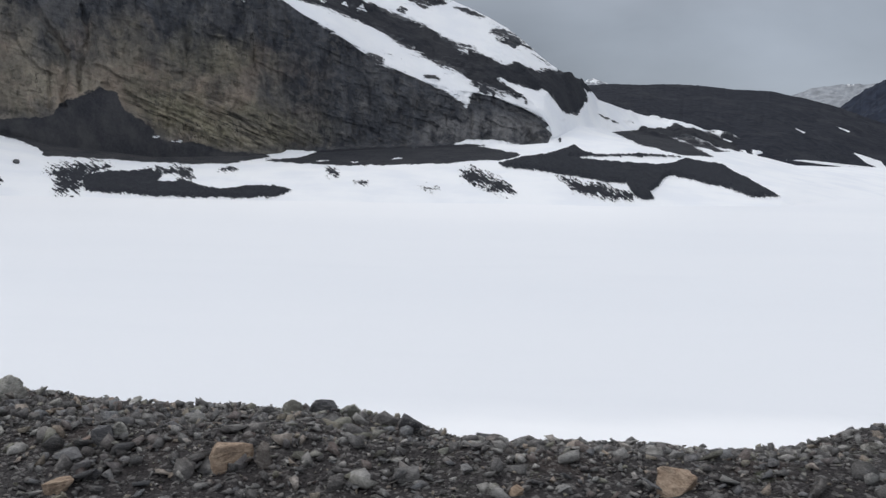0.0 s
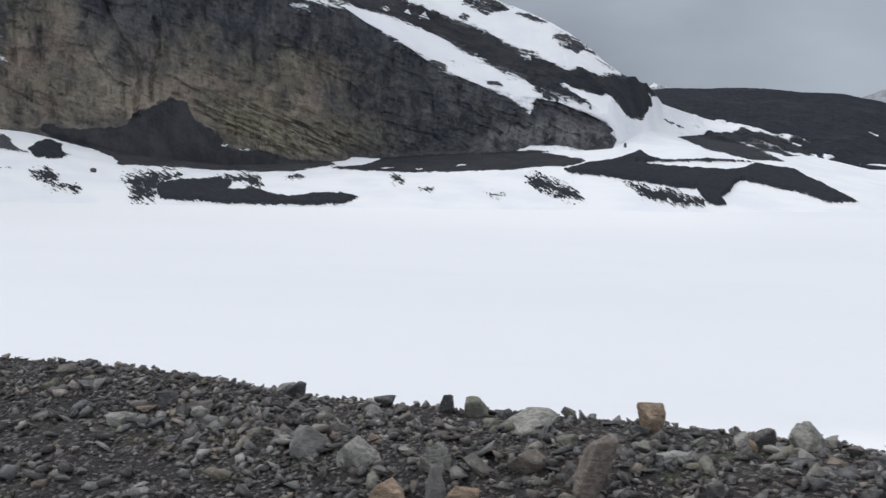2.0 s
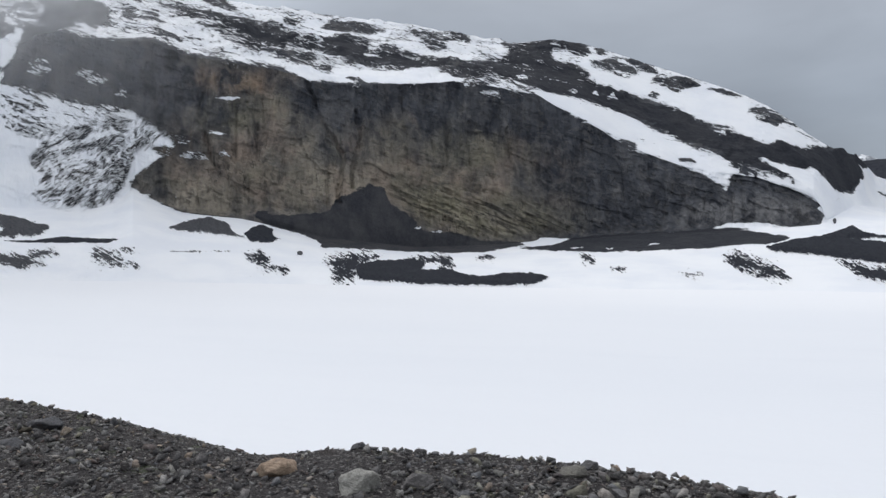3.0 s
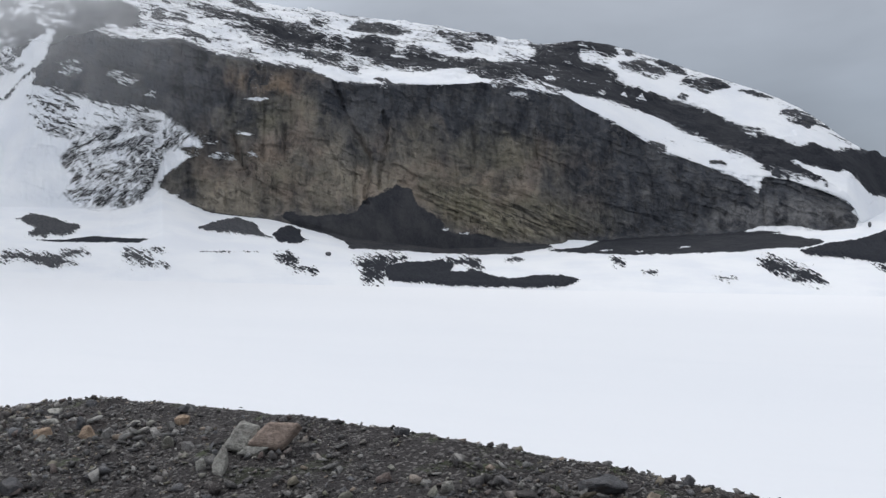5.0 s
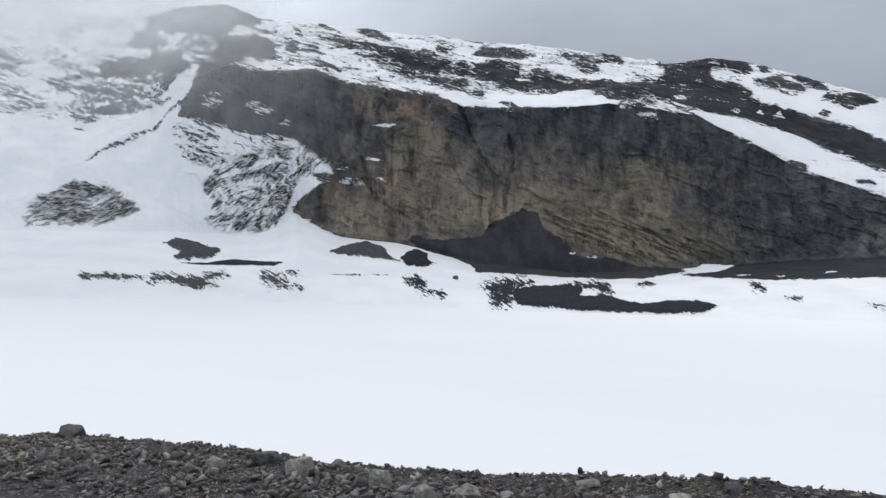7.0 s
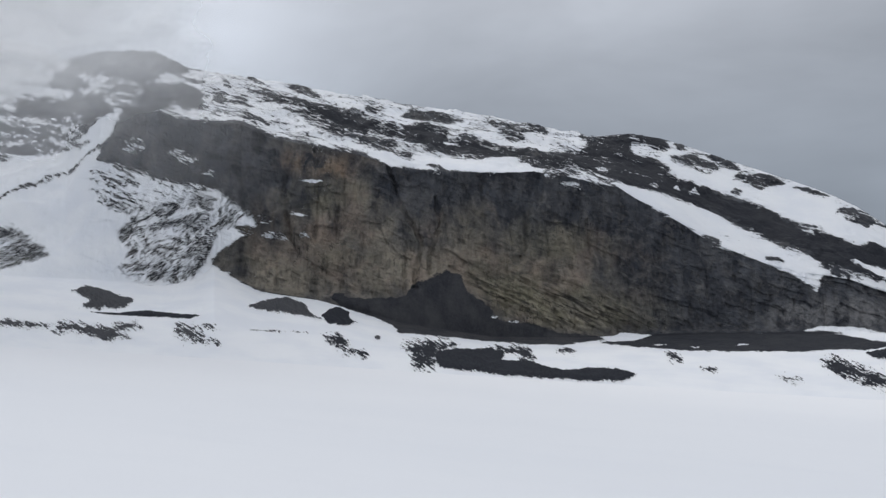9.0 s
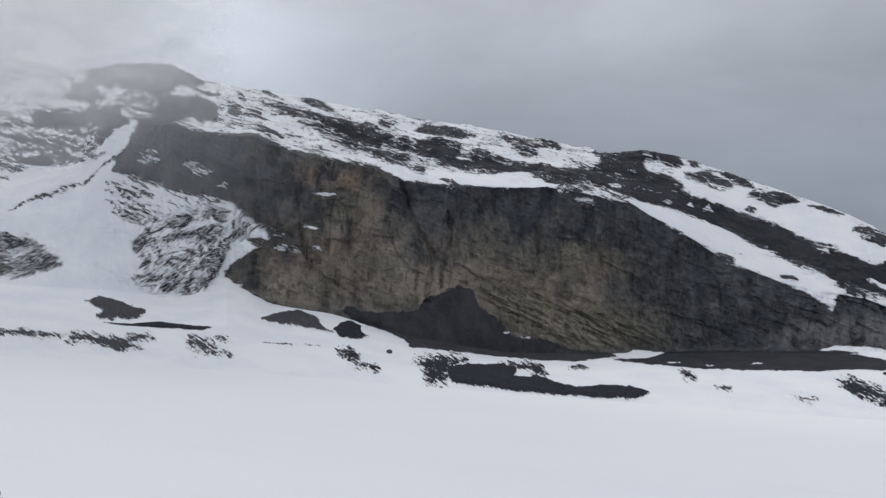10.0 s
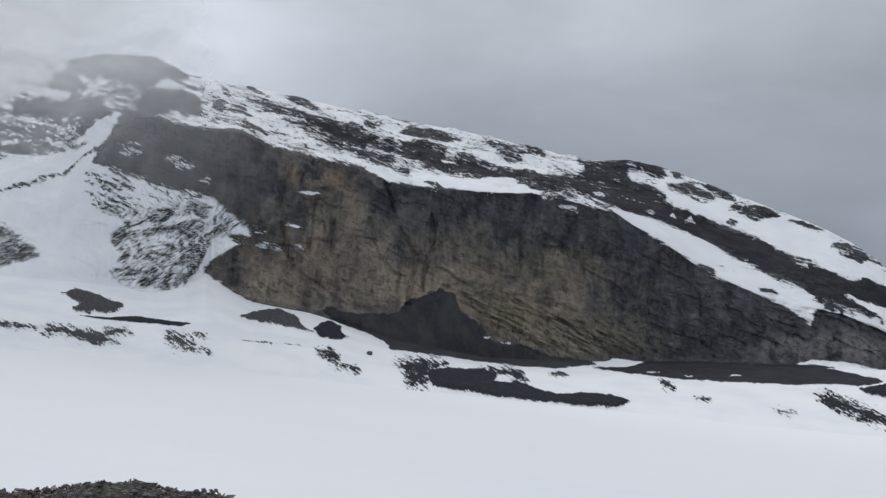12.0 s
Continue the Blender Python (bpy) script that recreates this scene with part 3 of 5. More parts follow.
ROCK_A = [(34.17, 16.07), (33.21, 16.64), (32.44, 16.81), (31.66, 16.74), (30.87, 16.53), (30.55, 16.18), (29.89, 16.37), (28.89, 16.27), (28.3, 15.95), (26.9, 15.69), (25.78, 14.94), (24.5, 14.65), (24.3, 14.27), (25.31, 14.36), (26.51, 14.65), (26.92, 14.15), (28.51, 14.47), (30.09, 14.63), (30.55, 15.15), (30.87, 15.62), (32.04, 15.76), (33.2, 15.89)]
ROCK_B = [(24.5, 14.53), (23.69, 15.09), (22.69, 15.23), (21.69, 14.99), (20.89, 14.88), (20.82, 14.5), (21.31, 13.96), (20.51, 13.89), (18.51, 14.11), (16.52, 13.77), (15.14, 13.58), (15.36, 13.19), (17.77, 12.94), (19.34, 13.25), (20.53, 13.39), (22.12, 13.41), (23.11, 13.74), (24.1, 14.06)]
ROCK_C = [(31.87, 17.4), (31.29, 17.54), (30.57, 17.24), (29.93, 16.93), (30.68, 16.85), (31.47, 16.99)]
ROCK_D = [(24.29, 15.7), (23.49, 16.07), (22.08, 16), (21.28, 15.71), (20.48, 15.6), (19.76, 15.37), (20.88, 15.3), (22.49, 15.4), (23.69, 15.51)]
ROCK_E = [(26.91, 16.84), (25.93, 17.11), (25.01, 16.99), (25.3, 16.62), (26.3, 16.62)]
ROCK_F = [(26.9, 15.92), (26.3, 16.24), (25.7, 16.1), (26.1, 15.76)]
ROCK_G = [(26.33, 13.73), (24.91, 14.08), (24.27, 13.85), (24.92, 13.46), (26.14, 13.28)]
ROCK_H = [(17.75, 15.03), (16.46, 15.09), (14.67, 14.68), (14.57, 14.3), (16.29, 14.4), (17.28, 14.74)]
ROCK_I = [(11.26, 14.07), (10.75, 14.23), (10.33, 14.04), (10.58, 13.77), (11.12, 13.8)]
ROCK_J = [(16.38, 12.92), (14.57, 13.22), (12.58, 13.16), (10.99, 13.38), (10.31, 13.09), (10.2, 12.44), (10.25, 11.78), (11.27, 12.22), (12.67, 12.11), (14.66, 12.2), (15.82, 12.47)]
CLEFT_ONE = [(25.19, 12.12), (24.73, 10.76), (24.43, 9.51), (23.51, 8.4), (22.87, 7.28), (23.14, 5.52), (23.3, 4.04)]
CLEFT_TWO = [(21.91, 10.24), (21.62, 8.32), (22.24, 6.35), (22.34, 4.99)]
CLEFT_THREE = [(32.28, 11.37), (32.44, 9.46), (31.82, 7.61), (31.16, 6.14)]
COL_STREAK = [(-11.57, 3.18), (-12.01, 2.98), (-12.96, 2.39), (-12.39, 2.52)]
CAP = [(37.3, 15.92), (36.82, 16.43), (36.19, 16.37), (35.51, 16.43), (34.86, 16.21), (35.51, 15.94), (36.26, 15.91), (36.82, 15.91)]
KNOB = [(24.69, 13.05), (24.2, 13.27), (23.64, 13.24), (23.45, 12.9), (24.06, 12.66), (24.58, 12.78)]
WEDGE = [(-13.63, 2.38), (-15.06, 2.12), (-16.5, 1.98), (-18.39, 1.57), (-20.13, 0.95), (-21.35, 0.42), (-21.07, 0.28), (-19.55, 0.66), (-17.79, 1.14), (-16.18, 1.54), (-14.9, 1.97)]
WEDGE_LOW = [(-16.8, 1.34), (-18.59, 0.83), (-20.01, 0.36), (-19.32, 0.38), (-17.87, 0.8)]
DOME_SNOW = [(8.46, 14.02), (7.89, 14.13), (7.6, 13.72), (6.76, 13.8), (6.32, 13.34), (6.78, 13.08), (7.62, 13), (8.11, 13.34)]
SHELF_HIGH = [(31.6, 11.15), (30.4, 11.3), (29.3, 11.1), (30.4, 10.92)]
SHELF_LOW = [(32.2, 8.85), (31.3, 8.95), (30.6, 8.75), (31.4, 8.65)]
SPOT_HIGH = [(5.7, 12.88), (4.2, 12.83), (2.7, 11.94), (3.1, 11.42), (4.6, 12.13)]
SPOT_MID = [(1.7, 11.23), (0.0, 11.23), (-1.5, 10.58), (0.0, 10.35)]
SPOT_LOW = [(-4.5, 8.99), (-5.4, 8.77), (-6.5, 7.95), (-6.1, 7.63), (-5.0, 8.27)]
SADDLE = [(43.59, 16.2), (42.62, 16.44), (41.54, 16.33), (41.87, 15.77), (42.63, 15.29), (43.31, 15.46), (43.9, 15.72)]
CLUSTER_LOW = [(50.73, 12.35), (49.56, 12.81), (48.36, 13.13), (46.83, 13.64), (44.95, 13.71), (45.45, 12.81), (44.81, 12.77), (45.92, 12.11), (46.83, 11.68), (48.24, 11.73), (50.54, 10.43)]
PEAK_STEP = [(47.07, 15.76), (46.91, 16.58), (46.37, 16.69), (45.37, 16.43), (45.04, 15.99), (45.21, 15.64), (45.71, 15.87), (46.51, 15.76)]
FOLD = [(19.8, 4.88), (17.3, 5.0), (13.4, 4.49), (9.5, 3.0), (6.5, 1.35), (11.1, 1.1), (15.0, 1.41), (17.4, 2.46), (19.3, 3.3)]
PALE = [(34.7, 5.15), (33.6, 6.1), (31.3, 5.9), (30.2, 5.4), (31.1, 4.4), (31.3, 3.7), (33.4, 3.6), (34.4, 4.2)]
RUST = [(32.2, 13.1), (29.6, 12.75), (28.0, 12.85), (28.2, 11.6), (30.6, 11.4), (33.0, 12.0)]
TAN_LOW = [(35.5, 5.4), (33, 7.0), (29, 6.8), (25, 7.5), (20, 7.8), (14, 6.8), (8, 4.8), (3, 2.6), (1, 1.2), (16, 1.5), (24, 3.2), (33.5, 3.6)]
TAN_HIGH = [(32.5, 13.4), (28.5, 12.9), (26, 12.0), (25.6, 9), (27, 7), (33, 8), (31.5, 10.5)]
TAN_LEFT = [(37, 5.0), (35, 8), (31, 9), (26, 8), (24, 6), (27, 3.8), (34, 3.5)]
NOSE = [(0, 2.6), (-2.5, 3.2), (-5, 3.3), (-7.5, 2.6), (-8.6, 1.5), (-4, 1.4), (0, 1.3)]
SLIVER = [(10.2, 0.6), (9.33, 1.05), (7.23, 0.93), (8.35, 0.58), (9.72, 0.47)]
FOOT_SNOW = [(-1.93, 1.2), (-3.08, 1.57), (-5, 1.52), (-7.28, 0.98), (-7.95, 0.34), (-6.48, 0.63), (-4.97, 0.96), (-3.39, 1.23)]
TAN_MID = [(30, 9), (20, 10.0), (12, 8.6), (6, 6.5), (0, 3.4), (4, 2), (20, 5), (32, 5)]

# rocks that stand out of the upper snow, and scraps of snow on the dark parts: bearing, elevation, half width, half height
UPPER_ROCKS = [(36.0, 16.2, 1.2, 0.16), (32.4, 16.3, 1.8, 0.32), (30.2, 15.4, 0.9, 0.6), (31.0, 17.1, 0.9, 0.2), (34.4, 17.6, 0.9, 0.1), (39.0, 17.2, 1.2, 0.12), (34.2, 15.0, 0.6, 0.16), (36.3, 17.0, 0.35, 0.12),
               (27.4, 14.3, 1.5, 0.24), (17.3, 14.9, 0.6, 0.15), (24.1, 13.0, 0.6, 0.18), (11.0, 13.95, 0.45, 0.18), (21.9, 12.35, 0.5, 0.14), (20.1, 14.3, 0.45, 0.15), (14.6, 14.6, 0.5, 0.14), (16.4, 14.35, 0.8, 0.2)]
DOME_ROCKS = [(6.4, 13.6, 0.55, 0.4), (5.0, 13.4, 0.3, 0.16), (4.8, 12.4, 0.85, 0.28), (3.5, 12.05, 0.8, 0.3), (2.6, 12.4, 0.55, 0.14), (1.9, 11.85, 0.6, 0.16), (1.0, 11.0, 0.5, 0.17), (0.2, 10.7, 0.45, 0.24),
              (-0.5, 10.9, 0.8, 0.2), (1.5, 10.3, 0.3, 0.18), (-5.3, 8.35, 0.9, 0.3), (-3.0, 10.05, 0.7, 0.1), (3.3, 7.12, 0.55, 0.26), (-0.6, 5.75, 0.5, 0.2), (-4.4, 4.75, 0.5, 0.16)]
SNOW_SCRAPS = [(10.3, 12.2, 0.45, 0.16), (6.8, 11.1, 0.28, 0.14), (5.3, 10.8, 0.2, 0.12), (4.3, 10.4, 0.34, 0.12), (-2.7, 7.5, 0.36, 0.16), (10.6, 11.45, 1.3, 0.26)]
WALL_SNOW = [(42.2, 12.6, 0.8, 0.6), (39.1, 12.2, 0.95, 0.45), (40.9, 14.4, 0.4, 0.1), (37.3, 11.3, 0.4, 0.36), (34.8, 7.6, 0.6, 0.3), (32.8, 7.3, 1.0, 0.25), (33.6, 8.35, 0.6, 0.35), (30.8, 7.4, 0.4, 0.3), (12.5, 11.0, 0.8, 0.3)]
FOOT_SCRAPS = [(17.8, 2.03, 0.35, 0.1), (16.5, 1.7, 0.5, 0.1), (6.8, 0.25, 0.4, 0.06), (4.7, 0.15, 0.3, 0.06), (1.7, 0.32, 0.4, 0.05)]


def spots(A, E, table, slope=0.3):
    """1 in the middle of any of the spots, 0 on their rims, negative outside."""
    A, E = A + 0.22 * fractal(A * 2.4, E * 4.0, 601, 4, 0.6), E + 0.11 * fractal(A * 2.4, E * 4.0, 611, 4, 0.6)
    k = np.full(A.shape, -1.0)
    for a, e, half_wide, half_high in table:
        k = np.maximum(k, 1 - np.hypot((A - a) / half_wide, (E - e - slope * (A - a)) / half_high))
    return k


NARROW = (RIB, KNOB, SPOT_HIGH, SPOT_MID, SPOT_LOW, PEAK_STEP, SHELF_HIGH, SHELF_LOW, SLIVER, WEDGE, WEDGE_LOW, DOME_SNOW, COL_STREAK, ROCK_C, ROCK_D, ROCK_E, ROCK_F, ROCK_G, ROCK_I, CAP)
CRISP = (ROCK_A, ROCK_B, ROCK_H, ROCK_J, LEDGE, SCREE_BAND, COL_PATCH, FOOT_SNOW, PEAK_BLOCK, SHOULDER, CLUSTER, TONGUE, BAND, COL_SNOW, UPPER_SNOW, TALUS)


def near(A, E, line):
    """Distance to a line of bearings."""
    d2 = np.full(A.shape, 1e9)
    for (ax, ay), (bx, by) in zip(line, line[1:]):
        ex, ey = bx - ax, by - ay
        k = np.clip(((A - ax) * ex + (E - ay) * ey) / (ex * ex + ey * ey), 0, 1)
        d2 = np.minimum(d2, (A - ax - k * ex) ** 2 + (E - ay - k * ey) ** 2)
    return np.sqrt(d2)


def build_mountain():
    az = np.concatenate([np.linspace(62, 54, 60, endpoint=False), np.linspace(54, -30, 1300, endpoint=False), np.linspace(-30, -38, 60)])
    rows = [(0, 1, 70), (1, 2, 190), (2, 3, 150), (3, 4, 14), (4, 5, 8)]
    v = np.concatenate([np.linspace(a, b, n, endpoint=False) for a, b, n in rows] + [[5.0]])
    A, V = np.meshgrid(az, v, indexing="ij")
    r0 = along(az, SHORE)
    x0, y0, _ = place(az, 0, r0)
    z0 = glacier_height(x0, y0) - 0.6
    lev = [(r0, z0)]
    for knots in (FOOT, BROW, RIDGE):
        # the ridge and brow are a little uneven, as broken rock is
        el, r = along(az, knots), along(az, knots, 2)
        if knots is not FOOT:
            el = el + 0.07 * fractal(az * 2.2, az * 0 + 3, 5, 5) * np.where(az > 9, 0.8, 0.25)
        lev.append((r, HUB[2] + np.tan(np.radians(el)) * r))
    lev.append((lev[3][0] + 260, lev[3][1] - 130))
    lev.append((lev[3][0] + 1000, np.full(az.shape, -60.0)))
    R, Z = np.zeros(A.shape), np.zeros(A.shape)
    for i in range(5):
        sel = (V >= i) & (V <= i + 1)
        t = np.clip(V - i, 0, 1)
        R = np.where(sel, lev[i][0][:, None] * (1 - t) + lev[i + 1][0][:, None] * t, R)
        Z = np.where(sel, lev[i][1][:, None] * (1 - t) + lev[i + 1][1][:, None] * t, Z)
    X, Y, _ = place(A, 0, R)
    # relief of the cliff: buttresses, gullies and bedding ledges that dip gently
    cliff = fade(0.98, 1.05, V) * fade(2.03, 1.96, V) * fade(-10.3, -8.6, A) * fade(46, 44, A)
    upper = fade(2.0, 2.08, V) * fade(3.0, 2.93, V)
    along_m = A * 18.5
    bed = Z - 0.36 * along_m + 22 * fractal(along_m / 120, Z / 90, 11, 4)
    cleft = fade(0.10, 0.0, np.abs(fractal(along_m / 45, Z / 400, 21, 3)))
    relief = -4 * cleft * fade(0.0, 0.35, fractal(along_m / 130, Z / 70, 25, 2)) + 1.7 * fractal(along_m / 34, bed / 10, 31, 5, 0.6) + 2.2 * fractal(along_m / 9, Z / 34, 33, 4) + 0.9 * fractal(along_m / 6, Z / 5, 35, 3)
    relief = relief + 12 * fractal(along_m / 150, Z / 150, 41, 3)

    def blocks(wide, high, seed):
        """Jointed rock: every block stands a little forward or back of its neighbours."""
        a = along_m / wide + 0.9 * fractal(along_m / wide / 1.7, bed / high / 3, seed, 3)
        b = bed / high + 0.9 * fractal(along_m / wide / 2.5, bed / high / 1.7, seed + 3, 3)
        return lattice(np.floor(a + 0.5 * lattice(np.floor(b), np.floor(b) * 0, seed + 5)), np.floor(b), seed + 9) - 0.5

    relief = relief + 4.0 * blocks(34, 26, 141) + 3.0 * blocks(15, 14, 151) + 2.0 * blocks(7, 6, 161)
    relief = relief - 5.0 * (1 - np.abs(fractal(along_m / 22, Z / 160, 181, 3))) ** 4 - 2.6 * (1 - np.abs(fractal(along_m / 8, Z / 90, 191, 3))) ** 3
    relief = relief * (1 - 0.6 * fade(34, 38, A))
    base_el = np.degrees(np.arctan2(Z - HUB[2], R))
    relief = relief * fade(0.3, -0.5, np.maximum(inside(A, base_el, TALUS), inside(A, base_el, SCREE_BAND)))
    wander = 0.22 * fractal(along_m / 7, Z / 9, 197, 4)
    chimney = np.maximum(np.maximum(fade(0.26, 0.03, near(A + wander, base_el, CLEFT_ONE)), 0.8 * fade(0.22, 0.03, near(A + wander, base_el, CLEFT_TWO))), 0.8 * fade(0.25, 0.03, near(A + wander, base_el, CLEFT_THREE)))
    relief = relief - 8.0 * chimney
    # thin tilted beds that stand out in the folded buttress
    folded = fade(-0.4, 0.5, inside(A, base_el, FOLD))
    tilt = Z - 0.5 * along_m + 16 * fractal(along_m / 70, Z / 60, 199, 3)
    relief = relief + folded * (3.2 * rough(tilt / 3.6, along_m / 26, 205) + 1.8 * rough(tilt / 1.7, along_m / 14, 207))
    R2 = R - relief * cliff
    outcrop = np.maximum(fractal(along_m / 46, (R * 0.55 - 0.25 * along_m) / 26, 51, 4), -0.05)
    snowy = fade(-0.3, 0.3, np.maximum(inside(A, base_el, TONGUE), inside(A, base_el, UPPER_SNOW)))
    crag = fade(-0.15, 0.35, np.maximum(spots(A, base_el, UPPER_ROCKS), spots(A, base_el, DOME_ROCKS)))
    Z = Z + 2.5 * crag * (V > 2.0)
    upper = upper * (1 - 0.75 * snowy * (1 - crag))
    Z2 = Z + upper * (16 * outcrop + 2.0 * fractal(along_m / 17, R / 12, 61, 4) + 4.0 * blocks(16, 9, 171) * (outcrop > 0.02)) + upper * 5 * fractal(along_m / 150, R / 90, 63, 2)
    left = fade(43.5, 46, A) * fade(1.02, 1.2, V) * fade(3.0, 2.9, V)
    Z2 = Z2 + left * (14 * fractal(along_m / 60, R / 50, 71, 4))
    X, Y, _ = place(A, 0, R2)
    E = base_el

    Aj, Ej = A + 0.13 * fractal(A * 2.6, E * 4.5, 641, 4, 0.65), E + 0.07 * fractal(A * 2.6, E * 4.5, 651, 4, 0.65)

    def within(outline, soft=0.30):
        p = np.array(outline)
        s = np.full(A.shape, -1.0)
        box = (A > p[:, 0].min() - 2) & (A < p[:, 0].max() + 2) & (E > p[:, 1].min() - 2) & (E < p[:, 1].max() + 2)
        s[box] = np.clip(inside(Aj[box], Ej[box], outline) / soft, -1, 1)
        return s

    def lay(base, outline, value, soft=0.30):
        k = 0.5 + 0.5 * within(outline, soft)
        return base * (1 - k) + value * k

    snow = np.where(V <= 1, 1.0, np.where(V < 2, -1.0, 0.40))
    snow = np.where((V > 1) & (V < 2) & ((A > 34) | (A < -9)), 1.0, snow)
    snow = np.where((A > 44.5) & (V >= 2), 0.5, snow)
    snow = np.where((A > 36) & (V >= 2.3), 0.4, snow)
    broken = np.where(V <= 1.0, 0.3, np.where(V < 2, 0.3, 1.0))
    snow = np.where((V >= 2) & (V < 2.45) & (A > 13), 0.24, snow)
    snow = np.where((A < -11.5), 1.0, snow)
    broken = np.where(A < -11.5, 0.25, broken)
    fringe = fade(2.0, 2.06, V) * fade(2.16, 2.08, V) * (A > 12) * (A < 37)
    snow = snow + fringe * 0.15
    for outline, value, b in ((ROCK_A, -0.6, 1.0), (ROCK_B, -0.6, 1.0), (ROCK_C, -0.6, 0.7), (ROCK_D, -0.5, 0.9), (ROCK_E, -0.4, 0.9), (ROCK_F, -0.4, 0.9), (ROCK_G, -0.25, 1.0), (ROCK_H, -0.4, 0.9), (ROCK_I, -0.7, 0.5), (ROCK_J, -0.6, 1.0), (CAP, -0.6, 0.6), (KNOB, -0.6, 0.5), (STREAKED, 0.18, 1.1), (WALL_LEFT, -1.2, 0.5), (BAND, -1.2, 0.55), (DOME, -0.62, 0.85), (LEFT_MASS, 0.0, 0.9), (RIB, -0.12, 1.3),
                              (CLUSTER, -0.55, 0.8), (CLUSTER_LOW, 0.0, 1.15), (PEAK_BLOCK, -0.9, 0.5), (GAP, -0.4, 1.2), (SHOULDER, -0.6, 0.6), (TALUS, -1.2, 0.5), (SCREE_BAND, -1.2, 0.5), (UPPER_SNOW, 0.9, 0.9), (SPOT_HIGH, -0.5, 0.7), (SPOT_MID, -0.5, 0.7), (SPOT_LOW, -0.5, 0.7), (PEAK_STEP, -0.7, 0.5), (SADDLE, -0.2, 0.9), (TONGUE, 1.0, 1.05),
                              (COL_SNOW, 1.2, 0.3), (COL_PATCH, -1.2, 0.3), (COL_STREAK, -1.0, 0.4), (WEDGE, -1.2, 0.3), (WEDGE_LOW, -1.0, 0.3), (DOME_SNOW, 0.3, 1.3), (LEDGE, 0.9, 0.4), (SLIVER, 1.0, 0.3), (FOOT_SNOW, 1.0, 0.3), (SHELF_HIGH, 0.6, 0.7), (SHELF_LOW, 0.6, 0.7)):
        soft = 0.45 if outline is STREAKED else 0.12 if outline in NARROW else 0.28 if outline in (TONGUE, UPPER_SNOW, BAND) else 0.2 if outline in CRISP else 0.4
        snow, broken = lay(snow, outline, value, soft), lay(broken, outline, b, soft)
    for table, value, b in ((UPPER_ROCKS, -0.4, 1.25), (DOME_ROCKS, -0.38, 1.35), (SNOW_SCRAPS, 0.02, 1.4), (WALL_SNOW, -0.3, 1.2), (FOOT_SCRAPS, 0.3, 1.0)):
        k = fade(-0.6, 0.3, spots(A, E, table, 0.1 if table is WALL_SNOW else 0.0 if table is FOOT_SCRAPS else 0.3))
        snow, broken = snow * (1 - k) + value * k, broken * (1 - k) + b * k
    snow = snow + 0.03 * (E - 7.5) * np.clip(0.5 + 0.5 * within(STREAKED, 0.6), 0, 1)
    hatch = np.clip(0.5 + 0.5 * np.maximum(within(STREAKED, 0.3), within(LEFT_MASS, 0.3)), 0, 1) * fade(10.6, 8.4, E + 0.25 * (A - 38))
    chutes = fade(1.93, 1.99, V) * (V < 2.0) * (A > 13.5) * (A < 33) * fade(0.1, 0.6, fractal(along_m / 9 + Z / 30, Z / 16, 661, 4, 0.7))
    snow, broken = snow + 1.1 * chutes, broken + 0.9 * chutes
    # dustings on the steps of the wall
    dust = np.where((V > 1.03) & (V < 1.98) & (A > -9) & (A < 44), 1.0, 0.0) * fade(18, 32, A)
    snow = snow + dust * (0.9 * fade(0.42, 0.75, fractal(along_m / 26, Z / 7, 81, 4, 0.6))) * fade(0.3, -0.3, within(STREAKED, 1.0))
    scree = np.clip(0.5 + 0.5 * np.maximum(np.maximum(within(TALUS, 0.4), within(SCREE_BAND, 0.2)), np.maximum(within(COL_PATCH, 0.2), np.maximum(within(WEDGE, 0.2), within(WEDGE_LOW, 0.2)))), 0, 1)
    scree = np.maximum(scree, 0.9 * np.clip(0.5 + 0.5 * np.maximum(np.maximum(within(BAND, 0.4), np.maximum(within(ROCK_A, 0.3), within(ROCK_B, 0.3))), within(DOME, 0.4)), 0, 1))
    scree = np.where(V <= 1.0, 1.0, scree)
    snow = snow - 0.55 * fade(2.80, 2.97, V) * fade(3.05, 3.0, V) * (A < 9) * (A > -8.5)
    warm = 0.0
    for outline, value in ((TAN_MID, 0.44), (TAN_LOW, 0.62), (TAN_HIGH, 0.42), (TAN_LEFT, 0.5), (FOLD, 0.9), (PALE, 0.95)):
        warm = np.maximum(warm, value * fade(-1.0, 1.0, within(outline, 3.0)))
    warm = np.where(V > 2.0, 0.08 * (A < 7) - 0.2, warm) + 0.06
    # the 0.08 lift puts a little haze brightness into the left wall's tone
    warm = warm + (0.08 * fade(20, 32, A) - 0.50 * fade(13, 0, A) - 0.22 * fade(1.6, 1.9, V) * fade(27, 23, A) - 0.28 * fade(29, 39, A) * fade(6.5, 10, E)) * (V < 2) + 0.3 * fractal(along_m / 60, Z / 45, 91, 4) * (V < 2)
    ob = sheet("mountain", X, Y, Z2, M_MOUNTAIN, attributes={"snow": snow, "broken": broken, "warm": warm, "scree": scree, "hatch": hatch, "talus_haze": fade(-0.6, 0.6, within(TALUS, 0.5)), "pillar": fade(-0.8, 0.8, within(NOSE, 0.7)), "rust": 0.62 * fade(-0.8, 0.8, within(RUST, 0.7)), "fold": np.clip(0.5 + 0.5 * within(FOLD, 0.8), 0, 1)})
    tagged(ob, "dark layered limestone mountain with a sheer tan wall and snowfields", "mountain", kind="structure")


build_mountain()


